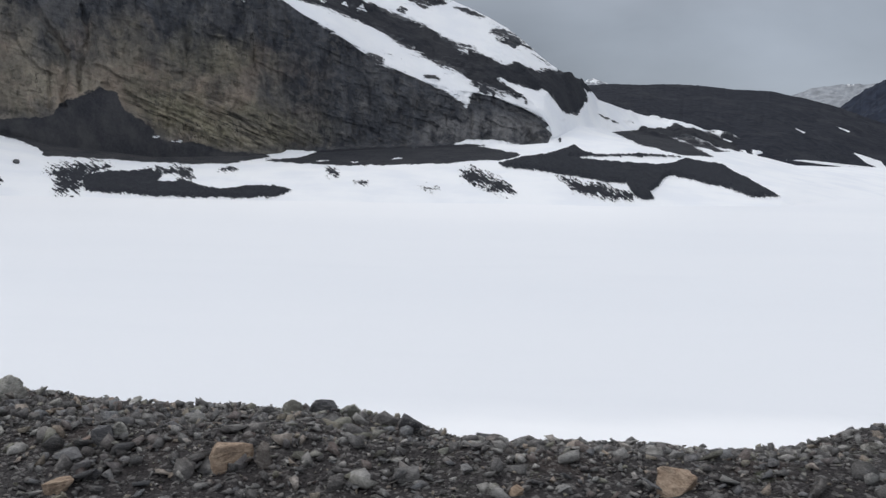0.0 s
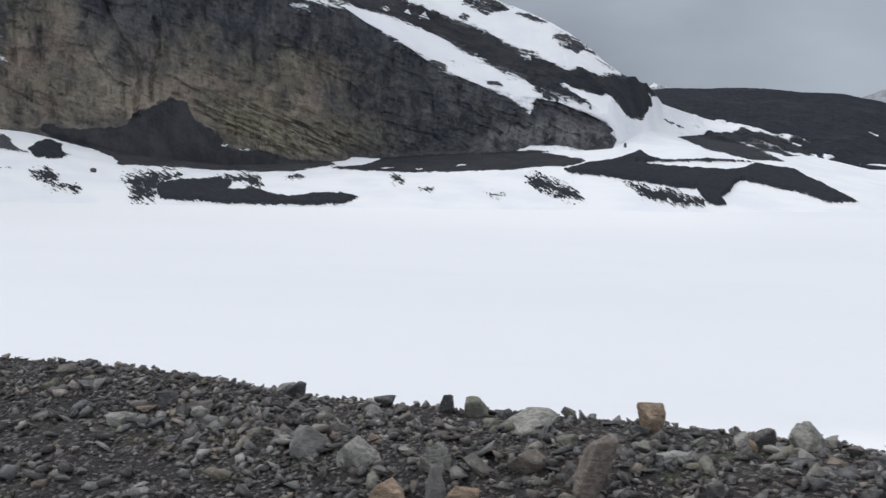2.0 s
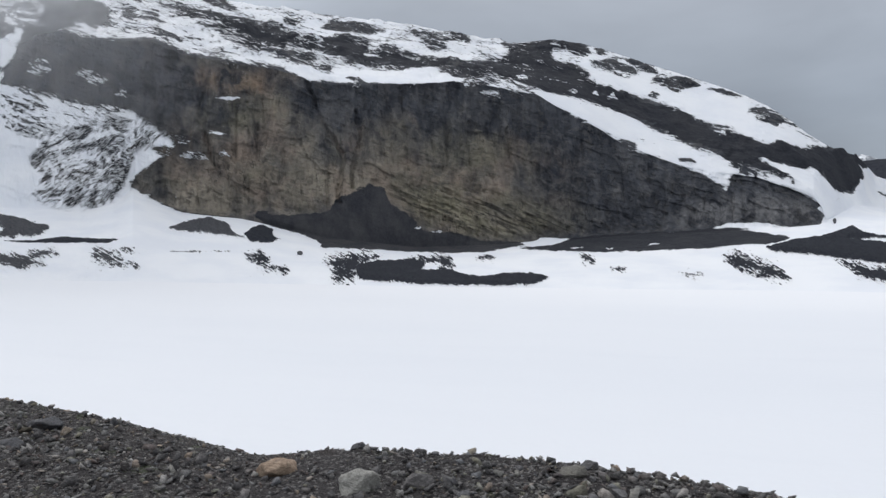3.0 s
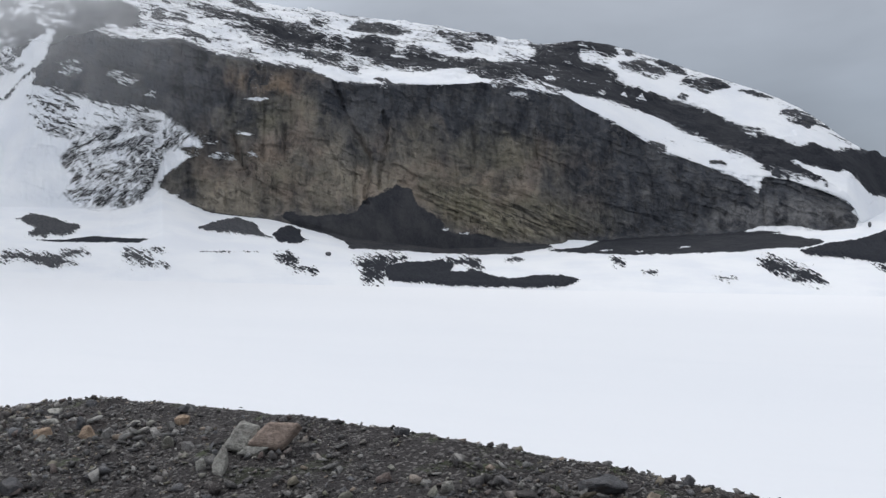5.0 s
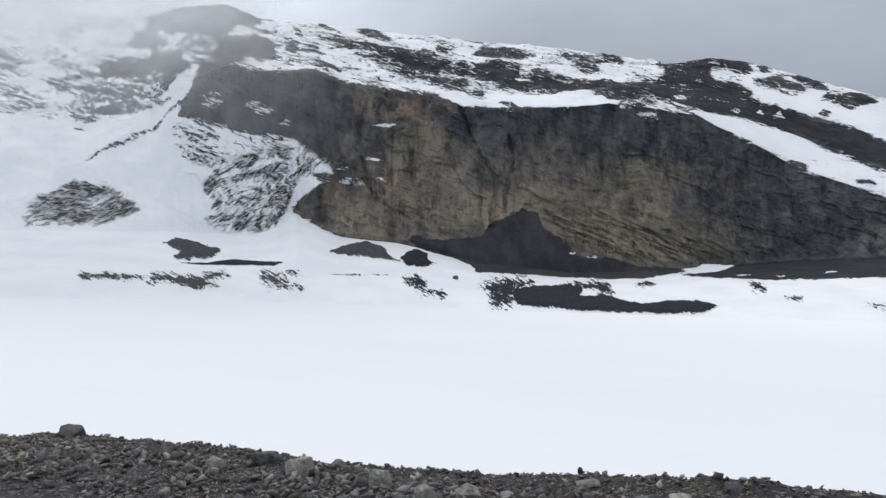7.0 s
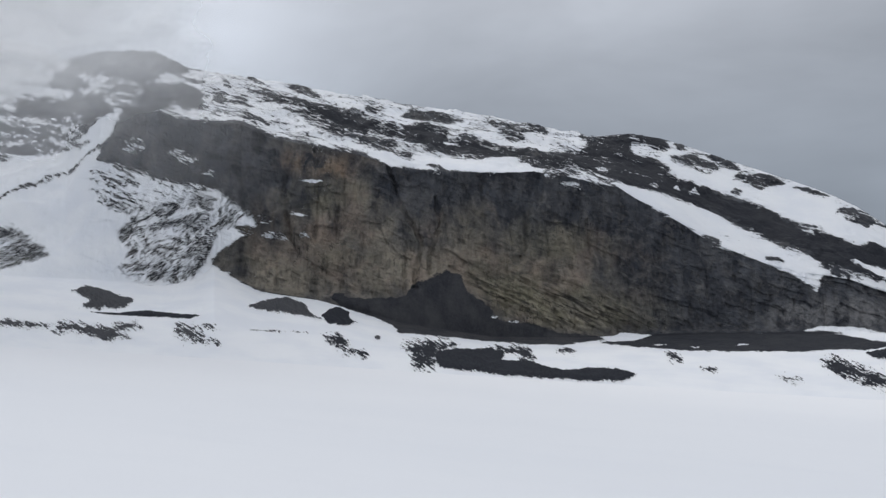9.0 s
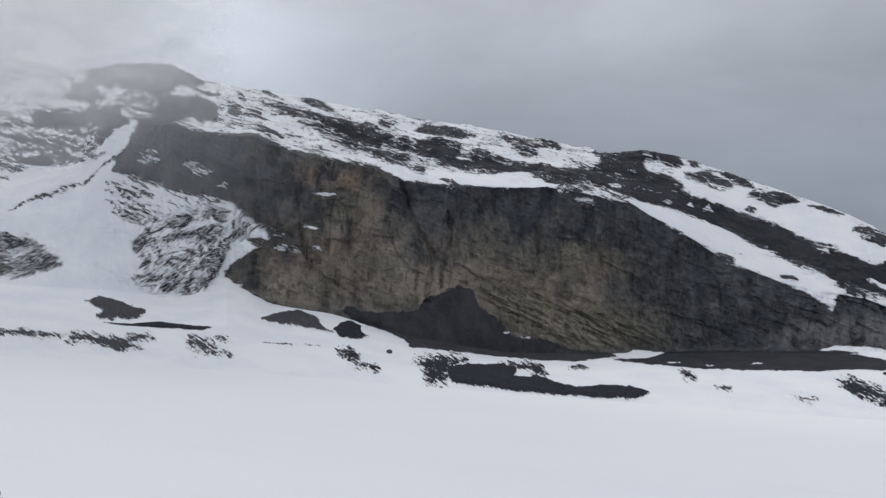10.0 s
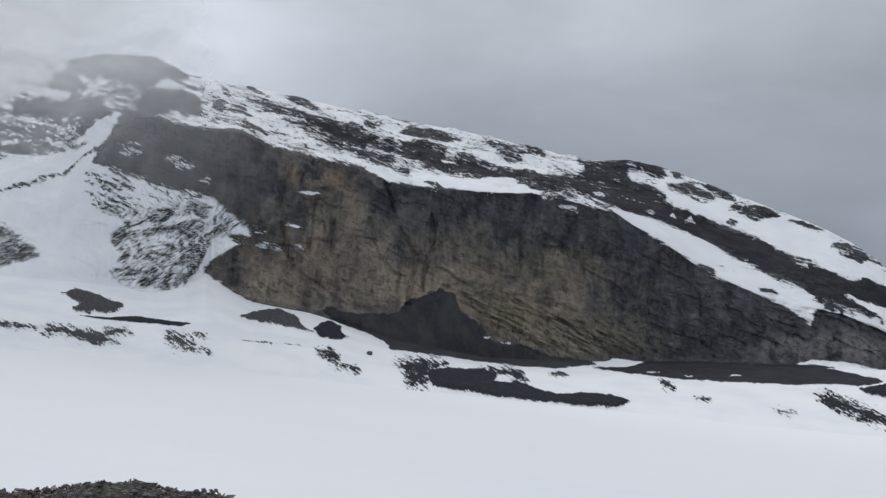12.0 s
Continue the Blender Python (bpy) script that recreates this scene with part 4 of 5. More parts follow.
def apron(az, el):
    """Where a bearing meets the snow at the mountain's foot or the plain before it."""
    r0, r1 = along(az, SHORE), along(az, FOOT, 2)
    x0, y0, _ = place(az, 0, r0)
    z0 = glacier_height(x0, y0) - 0.6
    z1 = HUB[2] + np.tan(np.radians(along(az, FOOT))) * r1
    g = (z1 - z0) / (r1 - r0)
    k = np.tan(np.radians(el))
    r = (HUB[2] - z0 + g * r0) / np.maximum(g - k, 1e-4)
    r = np.where(k * r0 + HUB[2] < z0, np.minimum((z0 - HUB[2]) / np.minimum(k, -1e-3), r0), np.clip(r, r0, r1 + 40))
    x, y, _ = place(az, 0, r)
    on_plain = k * r0 + HUB[2] < z0
    return x, y, np.where(on_plain, glacier_height(x, y), z0 + g * (r - r0))


def build_glacier():
    az = np.radians(np.concatenate([np.linspace(-180, -40, 60), np.linspace(-39, 64, 260), np.linspace(66, 180, 50)]))
    r = np.concatenate([np.linspace(12, 120, 40), np.geomspace(124, 1500, 110), np.geomspace(1600, 4900, 14)])
    A, R = np.meshgrid(az, r, indexing="ij")
    X, Y = HUB[0] - np.sin(A) * R, HUB[1] + np.cos(A) * R
    Z = glacier_height(X, Y) + 0.25 * fractal(X / 60, Y / 35, 3, 3) * fade(30, 90, R)
    # snow coloured whiter near the bank and again towards the far shore
    whiter = fade(118, 106, Y + 0.12 * X + 5 * fractal(X / 25, Y / 12, 7, 3)) * fade(40, 60, Y) * fade(-30, 5, X)
    whiter = np.maximum(whiter, (0.75 - 0.5 * fade(-12, -22, np.degrees(A))) * fade(200, 690, R + 40 * fractal(X / 130, Y / 130, 9, 3)))
    ob = sheet("ground", X, Y, Z, M_SNOW, attributes={"whiter": whiter})
    tagged(ob, "wide smooth glacier plain under fresh white snow", "glacier", kind="structure")


build_glacier()


def far_range(name, knots, foot, material, label, seed, spread, rough_m, streaks=()):
    """A range of hills beyond: from its foot up to a skyline and down behind."""
    az = np.linspace(knots[0][0], knots[-1][0], 560)
    el, r = along(az, knots), along(az, knots, 2)
    zt = HUB[2] + np.tan(np.radians(el)) * r
    v = np.concatenate([np.linspace(0, 1, 150), [1.3, 2.0]])
    A, V = np.meshgrid(az, v, indexing="ij")
    R = np.where(V <= 1, r[:, None] - spread * (1 - V), r[:, None] + spread * (V - 1))
    Z = np.where(V <= 1, foot + (zt[:, None] - foot) * V ** 0.85, zt[:, None] + (foot - zt[:, None]) * np.clip(V - 1, 0, 1))
    body = fade(0, 0.15, V) * fade(1.05, 0.9, V)
    Z = Z + body * rough_m * fractal(A * 0.5, R / 160, seed, 5) + 0.12 * rough_m * fractal(A * 5, V * 3, seed + 2, 4) * (V > 0.5)
    X, Y, _ = place(A, 0, R)
    bearing_up = np.degrees(np.arctan2(Z - HUB[2], R))
    snow = np.full(A.shape, -1.0)
    for streak in streaks:
        snow = np.maximum(snow, np.clip(inside(A, bearing_up, streak) / 0.07, -1, 1))
    ob = sheet(name, X, Y, Z, material, attributes={"snow": snow, "broken": np.full(A.shape, 0.35), "scree": np.full(A.shape, 1.5), "warm": np.zeros(A.shape), "hatch": np.zeros(A.shape), "talus_haze": np.zeros(A.shape), "pillar": np.zeros(A.shape), "rust": np.zeros(A.shape), "fold": np.zeros(A.shape)})
    return tagged(ob, label, "hill", kind="structure")


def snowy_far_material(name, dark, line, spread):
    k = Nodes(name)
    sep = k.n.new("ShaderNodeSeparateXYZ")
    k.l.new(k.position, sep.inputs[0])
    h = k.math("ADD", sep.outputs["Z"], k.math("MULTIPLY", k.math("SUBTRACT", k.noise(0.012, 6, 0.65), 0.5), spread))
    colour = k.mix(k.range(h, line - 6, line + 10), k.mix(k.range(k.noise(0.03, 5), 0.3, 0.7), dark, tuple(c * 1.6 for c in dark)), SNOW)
    return k.finish(colour, 0.95, 0.1)


OLD_SNOW = [[(-18.2, 1.35), (-18.9, 1.44), (-20.13, 0.98), (-19.09, 0.93)],
            [(-15.62, 1.66), (-16.24, 1.53), (-19.44, 0.63), (-20.9, 0.42), (-21.18, -0.05), (-18.68, 0.12), (-19.66, 0.4)],
            [(-23.3, -0.22), (-24.51, -0.27), (-28.06, -0.75), (-26.45, -0.71)],
            [(-26.95, 0.19), (-28.54, -0.41), (-29.22, -1.17), (-27.84, -0.54)],
            [(-23.68, 1.73), (-24.27, 1.47), (-24.21, 1.4)],
            [(-25.87, 1.81), (-26.76, 1.44), (-26.63, 1.38)]]
far_range("dark_hill", [(-6, 4.9, 2100), (-12, 5.0, 2100), (-16.4, 4.82, 2150), (-19.6, 4.4, 2200), (-22.2, 4.05, 2250), (-24, 3.6, 2300), (-25.8, 3.0, 2350), (-29.3, 1.5, 2500), (-38, -0.6, 2700)],
          -45, M_HILL, "long dark slate moraine hill with a level crest", 101, 900, 9, OLD_SNOW)
far_range("far_mountain", [(-22, -1.0, 3200), (-25.0, 2.4, 3200), (-26.0, 3.1, 3200), (-27.2, 3.95, 3200), (-29.2, 4.85, 3200), (-33, 6.5, 3300), (-38, 7.5, 3300)],
          -60, snowy_far_material("far_slate_and_snow", (0.022, 0.027, 0.040), 330, 170), "dark blue mountain flank with snow dusted on top", 111, 700, 40)
# the haze before this range is put into its pale rock colour
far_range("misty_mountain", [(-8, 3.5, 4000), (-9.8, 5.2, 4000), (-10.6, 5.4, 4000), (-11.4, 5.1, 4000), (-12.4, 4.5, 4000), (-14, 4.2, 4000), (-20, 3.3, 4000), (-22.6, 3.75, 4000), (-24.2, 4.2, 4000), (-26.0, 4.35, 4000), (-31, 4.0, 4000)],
          -60, snowy_far_material("haze_pale_range", (0.24, 0.255, 0.275), 360, 420), "far snowy range, its rock coloured pale for haze", 121, 500, 30)


# ---------------------------------------------------------------- dark rubble that breaks through the snow
def mound(outline, height, label, material=M_MORAINE, holes=(), ragged=0.5, soft=0.22, seed=0, group="moraine patches"):
    p = np.array(outline)
    az = np.arange(p[:, 0].min() - 0.5, p[:, 0].max() + 0.5, 0.034)
    el = np.arange(p[:, 1].min() - 0.25, p[:, 1].max() + 0.25, 0.016)
    A, E = np.meshgrid(az, el, indexing="ij")
    # ragged: snow lies in slanting runnels along the edge
    soft = soft * (2.0 if ragged >= 0.5 else 1.3)
    # the runnels fall to the lower right
    down, across = 0.82 * A + 0.57 * E, 0.57 * A - 0.82 * E
    jag = 0.95 * fractal(down * 2.4, across * 17.0, 201 + seed, 4, 0.75) + 0.45 * fractal(down * 1.2, across * 4.5, 211 + seed, 3) + 0.25 * fractal(A * 13, E * 9, 231 + seed, 3, 0.7)
    s = inside(A, E, outline)
    for hole in holes:
        s = np.minimum(s, -inside(A, E, hole))
    w = np.clip(s / soft, -1.2, 1.0) + 1.7 * ragged * jag
    X, Y, Z = apron(A, E)
    w = np.where((np.arange(w.shape[0])[:, None] % (w.shape[0] - 1) == 0) | (np.arange(w.shape[1])[None] % (w.shape[1] - 1) == 0), -1.2, w)
    lift = np.where(w > 0, height * np.clip(w, 0, 1.2) ** 0.8 + 0.35, w * 3.0) + 0.25 * fractal(A * 11, E * 30, 221 + seed, 3) * (w > 0)
    ob = sheet("moraine_patch", X, Y, Z + lift, material, attributes={"bare": np.where(w > 0, w, -1.0), "ragged": np.full(w.shape, ragged)})
    return tagged(ob, label, "rubble", group)


STRIP = [(21.99, -0.38), (20.73, -0.2), (18.37, -0.16), (17.19, -0.43), (17.51, -0.97), (15.63, -0.95), (14.74, -1.27), (13.47, -1.57), (11.75, -1.37), (9.9, -1.41), (8.56, -1.73), (9.69, -2.3), (11.16, -2.28), (13.02, -2.24), (14.89, -2.12), (17.53, -2.01), (18.65, -1.81), (20.55, -1.68), (21.87, -1.49), (22.18, -0.91)]
STRIP_END = [(24.11, 0.08), (22.98, 0.47), (20.58, 0.29), (20.79, -0.09), (21.72, -0.36), (22.07, -1.61), (23.51, -1.42), (23.81, -0.69)]
STRIP_TOP = [(18.53, -0.13), (16.79, 0.11), (15.46, -0.12), (15.28, -0.86), (16.42, -1.06), (16.29, -0.57)]
BROAD = [(-5.34, -0.17), (-7.11, 0.23), (-8.44, 0.37), (-9.35, 0.59), (-10.34, 1), (-11.04, 0.57), (-11.94, 0.29), (-14.92, 0.29), (-17.48, 0.07), (-17.6, -0.04), (-13.88, 0.11), (-10.25, 0.12), (-12.83, -0.18), (-15.4, -0.43), (-16.81, -0.41), (-17.6, -0.01), (-18.5, -0.24), (-19.9, -0.51), (-21.02, -1.14), (-22.13, -1.69), (-23.91, -2.66), (-22.22, -2.71), (-20.57, -2.09), (-18.79, -1.69), (-16.95, -1.19), (-16.58, -1.45), (-16.38, -1.91), (-15.92, -2.28), (-16.26, -2.77), (-15.49, -2.89), (-14.84, -2.51), (-14.2, -1.75), (-12.7, -1.63), (-10.76, -1.23), (-7.63, -0.7), (-5.86, -0.53)]
BROKEN = [(-9.59, -1.03), (-11.38, -1.58), (-12.63, -1.67), (-13.22, -2.05), (-14, -2.32), (-15.03, -2.36), (-14.83, -2.85), (-13.07, -2.7), (-11.71, -2.47), (-10.91, -2.16), (-10.21, -1.61)]
mound(STRIP, 2.5, "long strip of dark moraine rubble melting out of the snow", ragged=0.42, soft=0.16, seed=1)
mound(STRIP_END, 0.9, "stones speckling the snow at the end of a moraine strip", ragged=0.8, soft=0.3, seed=31)
mound(STRIP_TOP, 0.9, "crumbling upper rim of a dark moraine strip", ragged=0.8, soft=0.2, seed=32)
mound(BROAD, 4.0, "broad dark moraine ridge with a peaked top and a curved arm", ragged=0.3, soft=0.14, seed=2)
mound(BROKEN, 1.5, "broken dark rubble streaked with snow", ragged=0.8, soft=0.22, seed=3)
mound([(-2.67, -0.61), (-3.7, -0.43), (-5.03, -0.99), (-6.07, -1.43), (-6.75, -2.14), (-5.93, -2.37), (-4.61, -1.89), (-3.87, -1.64), (-3.22, -1.17)], 1.2, "dark rubble patch streaked with snow", ragged=0.85, soft=0.28, seed=5)
mound([(45.37, 3.13), (44.65, 3.45), (43.89, 3.42), (42.98, 3.1), (41.62, 2.7), (42.2, 2.17), (43.71, 2), (45.03, 2.02), (44.21, 2.55)], 3.0, "grey rubble hummock standing out of the snow", M_GREY_SCREE, ragged=0.45, soft=0.2, seed=6)
mound([(44.44, 1.86), (42.7, 1.83), (41, 2.04), (39.27, 1.88), (37.58, 1.8), (38.22, 1.55), (41, 1.6), (43.37, 1.69)], 1.5, "thin dark rubble strip on the snow", ragged=0.22, soft=0.1, seed=7)
mound([(46.3, 1.06), (45.01, 1.1), (43.2, 0.88), (41.69, 1.22), (41.17, 0.95), (42.7, 0.69), (42.02, 0.21), (43.53, 0.03), (44.68, 0.42), (46.29, 0.58)], 1.2, "dark rubble streak half buried in snow", M_GREY_SCREE, ragged=0.75, soft=0.22, seed=8)
mound([(42.87, 1.25), (41.62, 1.15), (41.17, 0.95), (42.53, 0.98)], 0.8, "dark rubble streak half buried in snow", ragged=0.6, soft=0.14, seed=18)
mound([(50.5, 1.25), (48.3, 1.25), (46.4, 0.95), (46.7, 0.75), (48.5, 0.85), (50.5, 0.9)], 1.2, "dark rubble streak half buried in snow", M_GREY_SCREE, ragged=0.6, soft=0.2, seed=9)
mound([(38.92, 1.17), (36.98, 1.08), (37.8, 0.84), (37.34, 0.41), (36.52, -0.01), (37.87, 0.25), (39.2, 0.4)], 0.9, "broken rubble speckled with snow", M_GREY_SCREE, ragged=0.95, soft=0.26, seed=10)
mound([(34.77, 2.41), (33.06, 3), (31.92, 3.12), (30.8, 2.7), (30.37, 2.11), (29.32, 1.53), (30.84, 1.79), (32.34, 2.05), (33.83, 2.22)], 3.0, "grey scree hummock under the wall", M_GREY_SCREE, ragged=0.4, soft=0.18, seed=11)
mound([(29.69, 1.9), (29.2, 2.37), (28.5, 2.51), (27.73, 2.19), (27.76, 1.73), (27.16, 1.44), (28.18, 1.26), (29.33, 1.38)], 3.5, "small rounded rubble hummock in the snow", M_MORAINE, ragged=0.3, soft=0.16, seed=12)
mound([(29.68, 0.54), (28.6, 0.72), (27.86, 0.13), (28.08, -0.36), (26.67, -0.52), (26.85, -0.82), (28.29, -0.63), (28.95, -0.2)], 0.9, "broken rubble speckled with snow", ragged=0.85, soft=0.22, seed=13)
mound([(34.42, 0.9), (32.75, 0.91), (30.5, 0.82), (32.75, 0.76)], 0.4, "faint line of grit across the snow apron", M_GREY_SCREE, ragged=0.5, soft=0.1, seed=19, group="stone specks on the snow")
mound([(6.6, -0.35), (5.9, -0.3), (5.7, -0.75), (6.3, -0.8)], 0.7, "small stones showing through the snow", ragged=0.9, soft=0.2, seed=14, group="stone specks on the snow")
mound([(4.5, -1.2), (3.5, -1.25), (3.5, -1.42), (4.4, -1.4)], 0.6, "small stones showing through the snow", ragged=0.7, soft=0.14, seed=15, group="stone specks on the snow")
mound([(0.0, -1.6), (-1.4, -1.8), (-1.6, -2.02), (-0.3, -1.9)], 0.5, "small stones showing through the snow", ragged=0.9, soft=0.16, seed=16, group="stone specks on the snow")
mound([(14.0, -0.2), (12.6, -0.15), (12.5, -0.35), (13.8, -0.4)], 0.6, "small stones showing through the snow", ragged=0.9, soft=0.16, seed=17, group="stone specks on the snow")


def build_mist():
    """Cloud that hangs over the high corrie and the summit."""
    for name, r, seed, core in (("cloud_bank", 1330, 501, 1.0), ("cloud_wisp", 950, 531, 0.75)):
        az, el = np.linspace(74, 27, 130), np.linspace(6.5, 33, 90)
        A, E = np.meshgrid(az, el, indexing="ij")
        billow = fractal(A / 5.0, E / 3.2, seed, 5, 0.55)
        reach = fade(43.5 - 2.5 * (core < 1), 52.5, A + 2.6 * billow + 0.35 * (E - 17)) * fade(13.0, 17.5, E + 1.6 * billow + 4.5 * (core < 1)) * fade(33, 27, E)
        if core < 1:
            reach = np.maximum(fade(33.5, 46, A + 3.2 * billow) * fade(11.0, 18.5, E + 1.8 * billow), 0.42 * fade(42.5, 48, A + 2 * billow) * fade(8.0, 12.5, E + billow)) * fade(33, 27, E)
            # broad faint veil over the wall, added for haze and window glare together
            reach = np.maximum(reach, 0.24 * fade(27, 43, A + 3 * billow) * fade(7.0, 14, E + 1.5 * billow) * fade(33, 27, E))
        veil = core * reach * fade(74, 68, A)
        X, Y, Z = place(A, E, r + 25 * billow)
        ob = sheet(name, X, Y, Z, M_MIST, keep=veil > 0.004, attributes={"veil": veil})
        tagged(ob, "pale grey mist drifting over the high snowfields", "cloud", kind="structure")


build_mist()

# ---------------------------------------------------------------- the moraine bank beside the track
HEAD = radians(12.3)
AHEAD, OUT = (-math.cos(HEAD), math.sin(HEAD)), (math.sin(HEAD), math.cos(HEAD))     # along the track, and out over the valley
CREST = [(-200, 0.2), (-6, 0.4), (-3, 0.23), (-2, -0.17), (-1, -0.27), (1, -0.26), (2.2, -0.34), (3.0, -0.06), (3.6, 0.03), (4.8, 0.07), (8, 0.05), (10, 0.18), (11.6, 0.28), (14, 0.27), (16, 0.43), (18.5, 0.56),
         (22, 0.52), (24.4, 0.26), (26, 0.34), (28, 0.52), (30, 0.74), (33, 0.90), (36, 0.88), (38, 0.91), (39, 0.85), (41, 0.58), (43, 0.38), (46, 0.22), (50, 0.14), (52, 0.03), (53.2, -0.1), (55, -0.08), (57, -0.35), (60, -0.7),
         (66, -0.6), (76, -0.6), (200, -0.3)]
SHOULDER_Z = [(-200, 0.3), (0, 0.33), (6, 0.33), (13, 0.35), (18, 0.3), (23, 0.2), (28, 0.4), (33, 0.55), (38, 0.5), (44, 0.2), (50, 0.0), (56, -0.3), (62, -0.6), (66, -0.5), (72, -0.5), (200, 0.0)]


HEAP = [(-200, 0), (59.2, 0), (59.7, 0.9), (60.3, 1.36), (60.9, 1.46), (61.6, 1.46), (62.2, 1.5), (62.9, 1.37), (63.9, 1.18), (65.2, 0.92), (67, 0.6), (70, 0.2), (72, 0.0), (200, 0)]
TRACK_Z = [(-200, 0), (44, 0), (46, -0.03), (48.2, -0.12), (49.8, -0.3), (51.5, -0.41), (53.1, -0.49), (58, -0.8), (66, -1.0), (200, -1.0)]


def track(s, w):
    return s * AHEAD[0] + w * OUT[0], s * AHEAD[1] + w * OUT[1]


def bank_height(s, w):
    s, w = np.asarray(s, float), np.asarray(w, float)
    zc = along(s, CREST) - 0.05
    zs = along(s, SHOULDER_Z)
    wc = 10.3 + 0.35 * fractal(s / 3.0, s * 0 + 2, 301, 3)
    z = np.where(w < 5.5, np.interp(w, [-160, -60, -8, 4, 5.5], [-45, -6, 0, 0, -0.12]) + along(s, TRACK_Z) * np.interp(w, [3.8, 5.4], [1, 0]), 0.0)
    t = np.clip((w - 5.5) / 2.7, 0, 1)
    z = np.where((w >= 5.5) & (w < 8.2), -0.12 + (zs + 0.12) * t, z)
    t = np.clip((w - 8.2) / np.maximum(wc - 8.2, 0.5), 0, 1)
    z = np.where((w >= 8.2) & (w < wc), zs + (zc - zs) * t, z)
    d = np.maximum(w - wc, 0)
    z = np.where(w >= wc, zc - 0.34 * np.minimum(d, 1.0) - 0.75 * np.maximum(d - 1.0, 0), z)
    z = np.maximum(z, -60)
    # a heap of spoil beside the track
    heap = along(s, HEAP) * np.clip(1 - ((w - 7.0) / 1.6) ** 2, 0, 1) ** 0.7
    z = z + heap
    lumps = 0.06 * fractal(s / 1.3, w / 1.1, 311, 4) + 0.05 * fractal(s / 0.3, w / 0.3, 321, 3)
    return z + lumps * np.clip((w - 5.0) / 1.5, 0, 1)


def build_bank():
    s = np.concatenate([np.linspace(-260, -12, 40), np.arange(-11, 78, 0.085), np.linspace(79, 330, 40)])
    w = np.concatenate([np.linspace(-160, 3, 34), np.arange(3.5, 5.2, 0.3), np.arange(5.3, 12.6, 0.075), np.arange(12.9, 20, 0.5), np.linspace(21, 92, 26)])
    S, W = np.meshgrid(s, w, indexing="ij")
    X, Y = track(S, W)
    Z = bank_height(S, W)
    ob = sheet("moraine_bank", X, Y, Z, M_BANK)
    return tagged(ob, "dark gravelly moraine bank and track shoulder above the glacier", "bank", kind="structure")


BANK = build_bank()


def hull_rock(seed, points=16, size=(1, 0.8, 0.6), boxy=0.5):
    """An angular stone: the hull of random points between a ball and a box."""
    rng = np.random.RandomState(seed)
    p = rng.normal(size=(points, 3))
    ball = p / np.linalg.norm(p, axis=1)[:, None]
    box = p / np.abs(p).max(1)[:, None]
    q = (ball * (1 - boxy) + box * boxy) * rng.uniform(0.78, 1.0, (points, 1)) * np.array(size) * 0.5
    bm = bmesh.new()
    for c in q:
        bm.verts.new(c)
    bmesh.ops.convex_hull(bm, input=bm.verts)
    bmesh.ops.delete(bm, geom=[v for v in bm.verts if not v.link_faces], context="VERTS")
    return bm


def slab_rock(seed, size, shear):
    """A flat slab broken along its joints: a skewed, chipped box."""
    rng = np.random.RandomState(seed)
    bm = bmesh.new()
    bmesh.ops.create_cube(bm, size=1.0)
    for v in bm.verts:
        v.co.x += shear * v.co.z
        v.co = Vector([c * (1 + rng.uniform(-0.26, 0.16)) * d for c, d in zip(v.co, size)])
    bmesh.ops.bevel(bm, geom=bm.edges[:], offset=0.22 * min(size), segments=2, affect="EDGES", profile=0.5, clamp_overlap=True)
    return bm


def rock_arrays(seed, **kw):
    bm = hull_rock(seed, **kw)
    bmesh.ops.triangulate(bm, faces=bm.faces)
    bm.verts.index_update()
    v = np.array([c.co for c in bm.verts])
    f = np.array([[c.index for c in t.verts] for t in bm.faces])
    bm.free()
    return v, f


def turn_matrix(rng, tilt):
    return np.array(Euler((rng.normal(0, tilt), rng.normal(0, tilt), rng.uniform(0, 6.283))).to_matrix())


COARSE = [(-20, 1.1), (2, 1.1), (6, 1.25), (9, 1.35), (16, 1.3), (20, 1.05), (24, 0.95), (30, 0.95), (38, 1.0), (44, 1.2), (50, 1.3), (80, 1.1)]     # how coarse the rubble is along the track


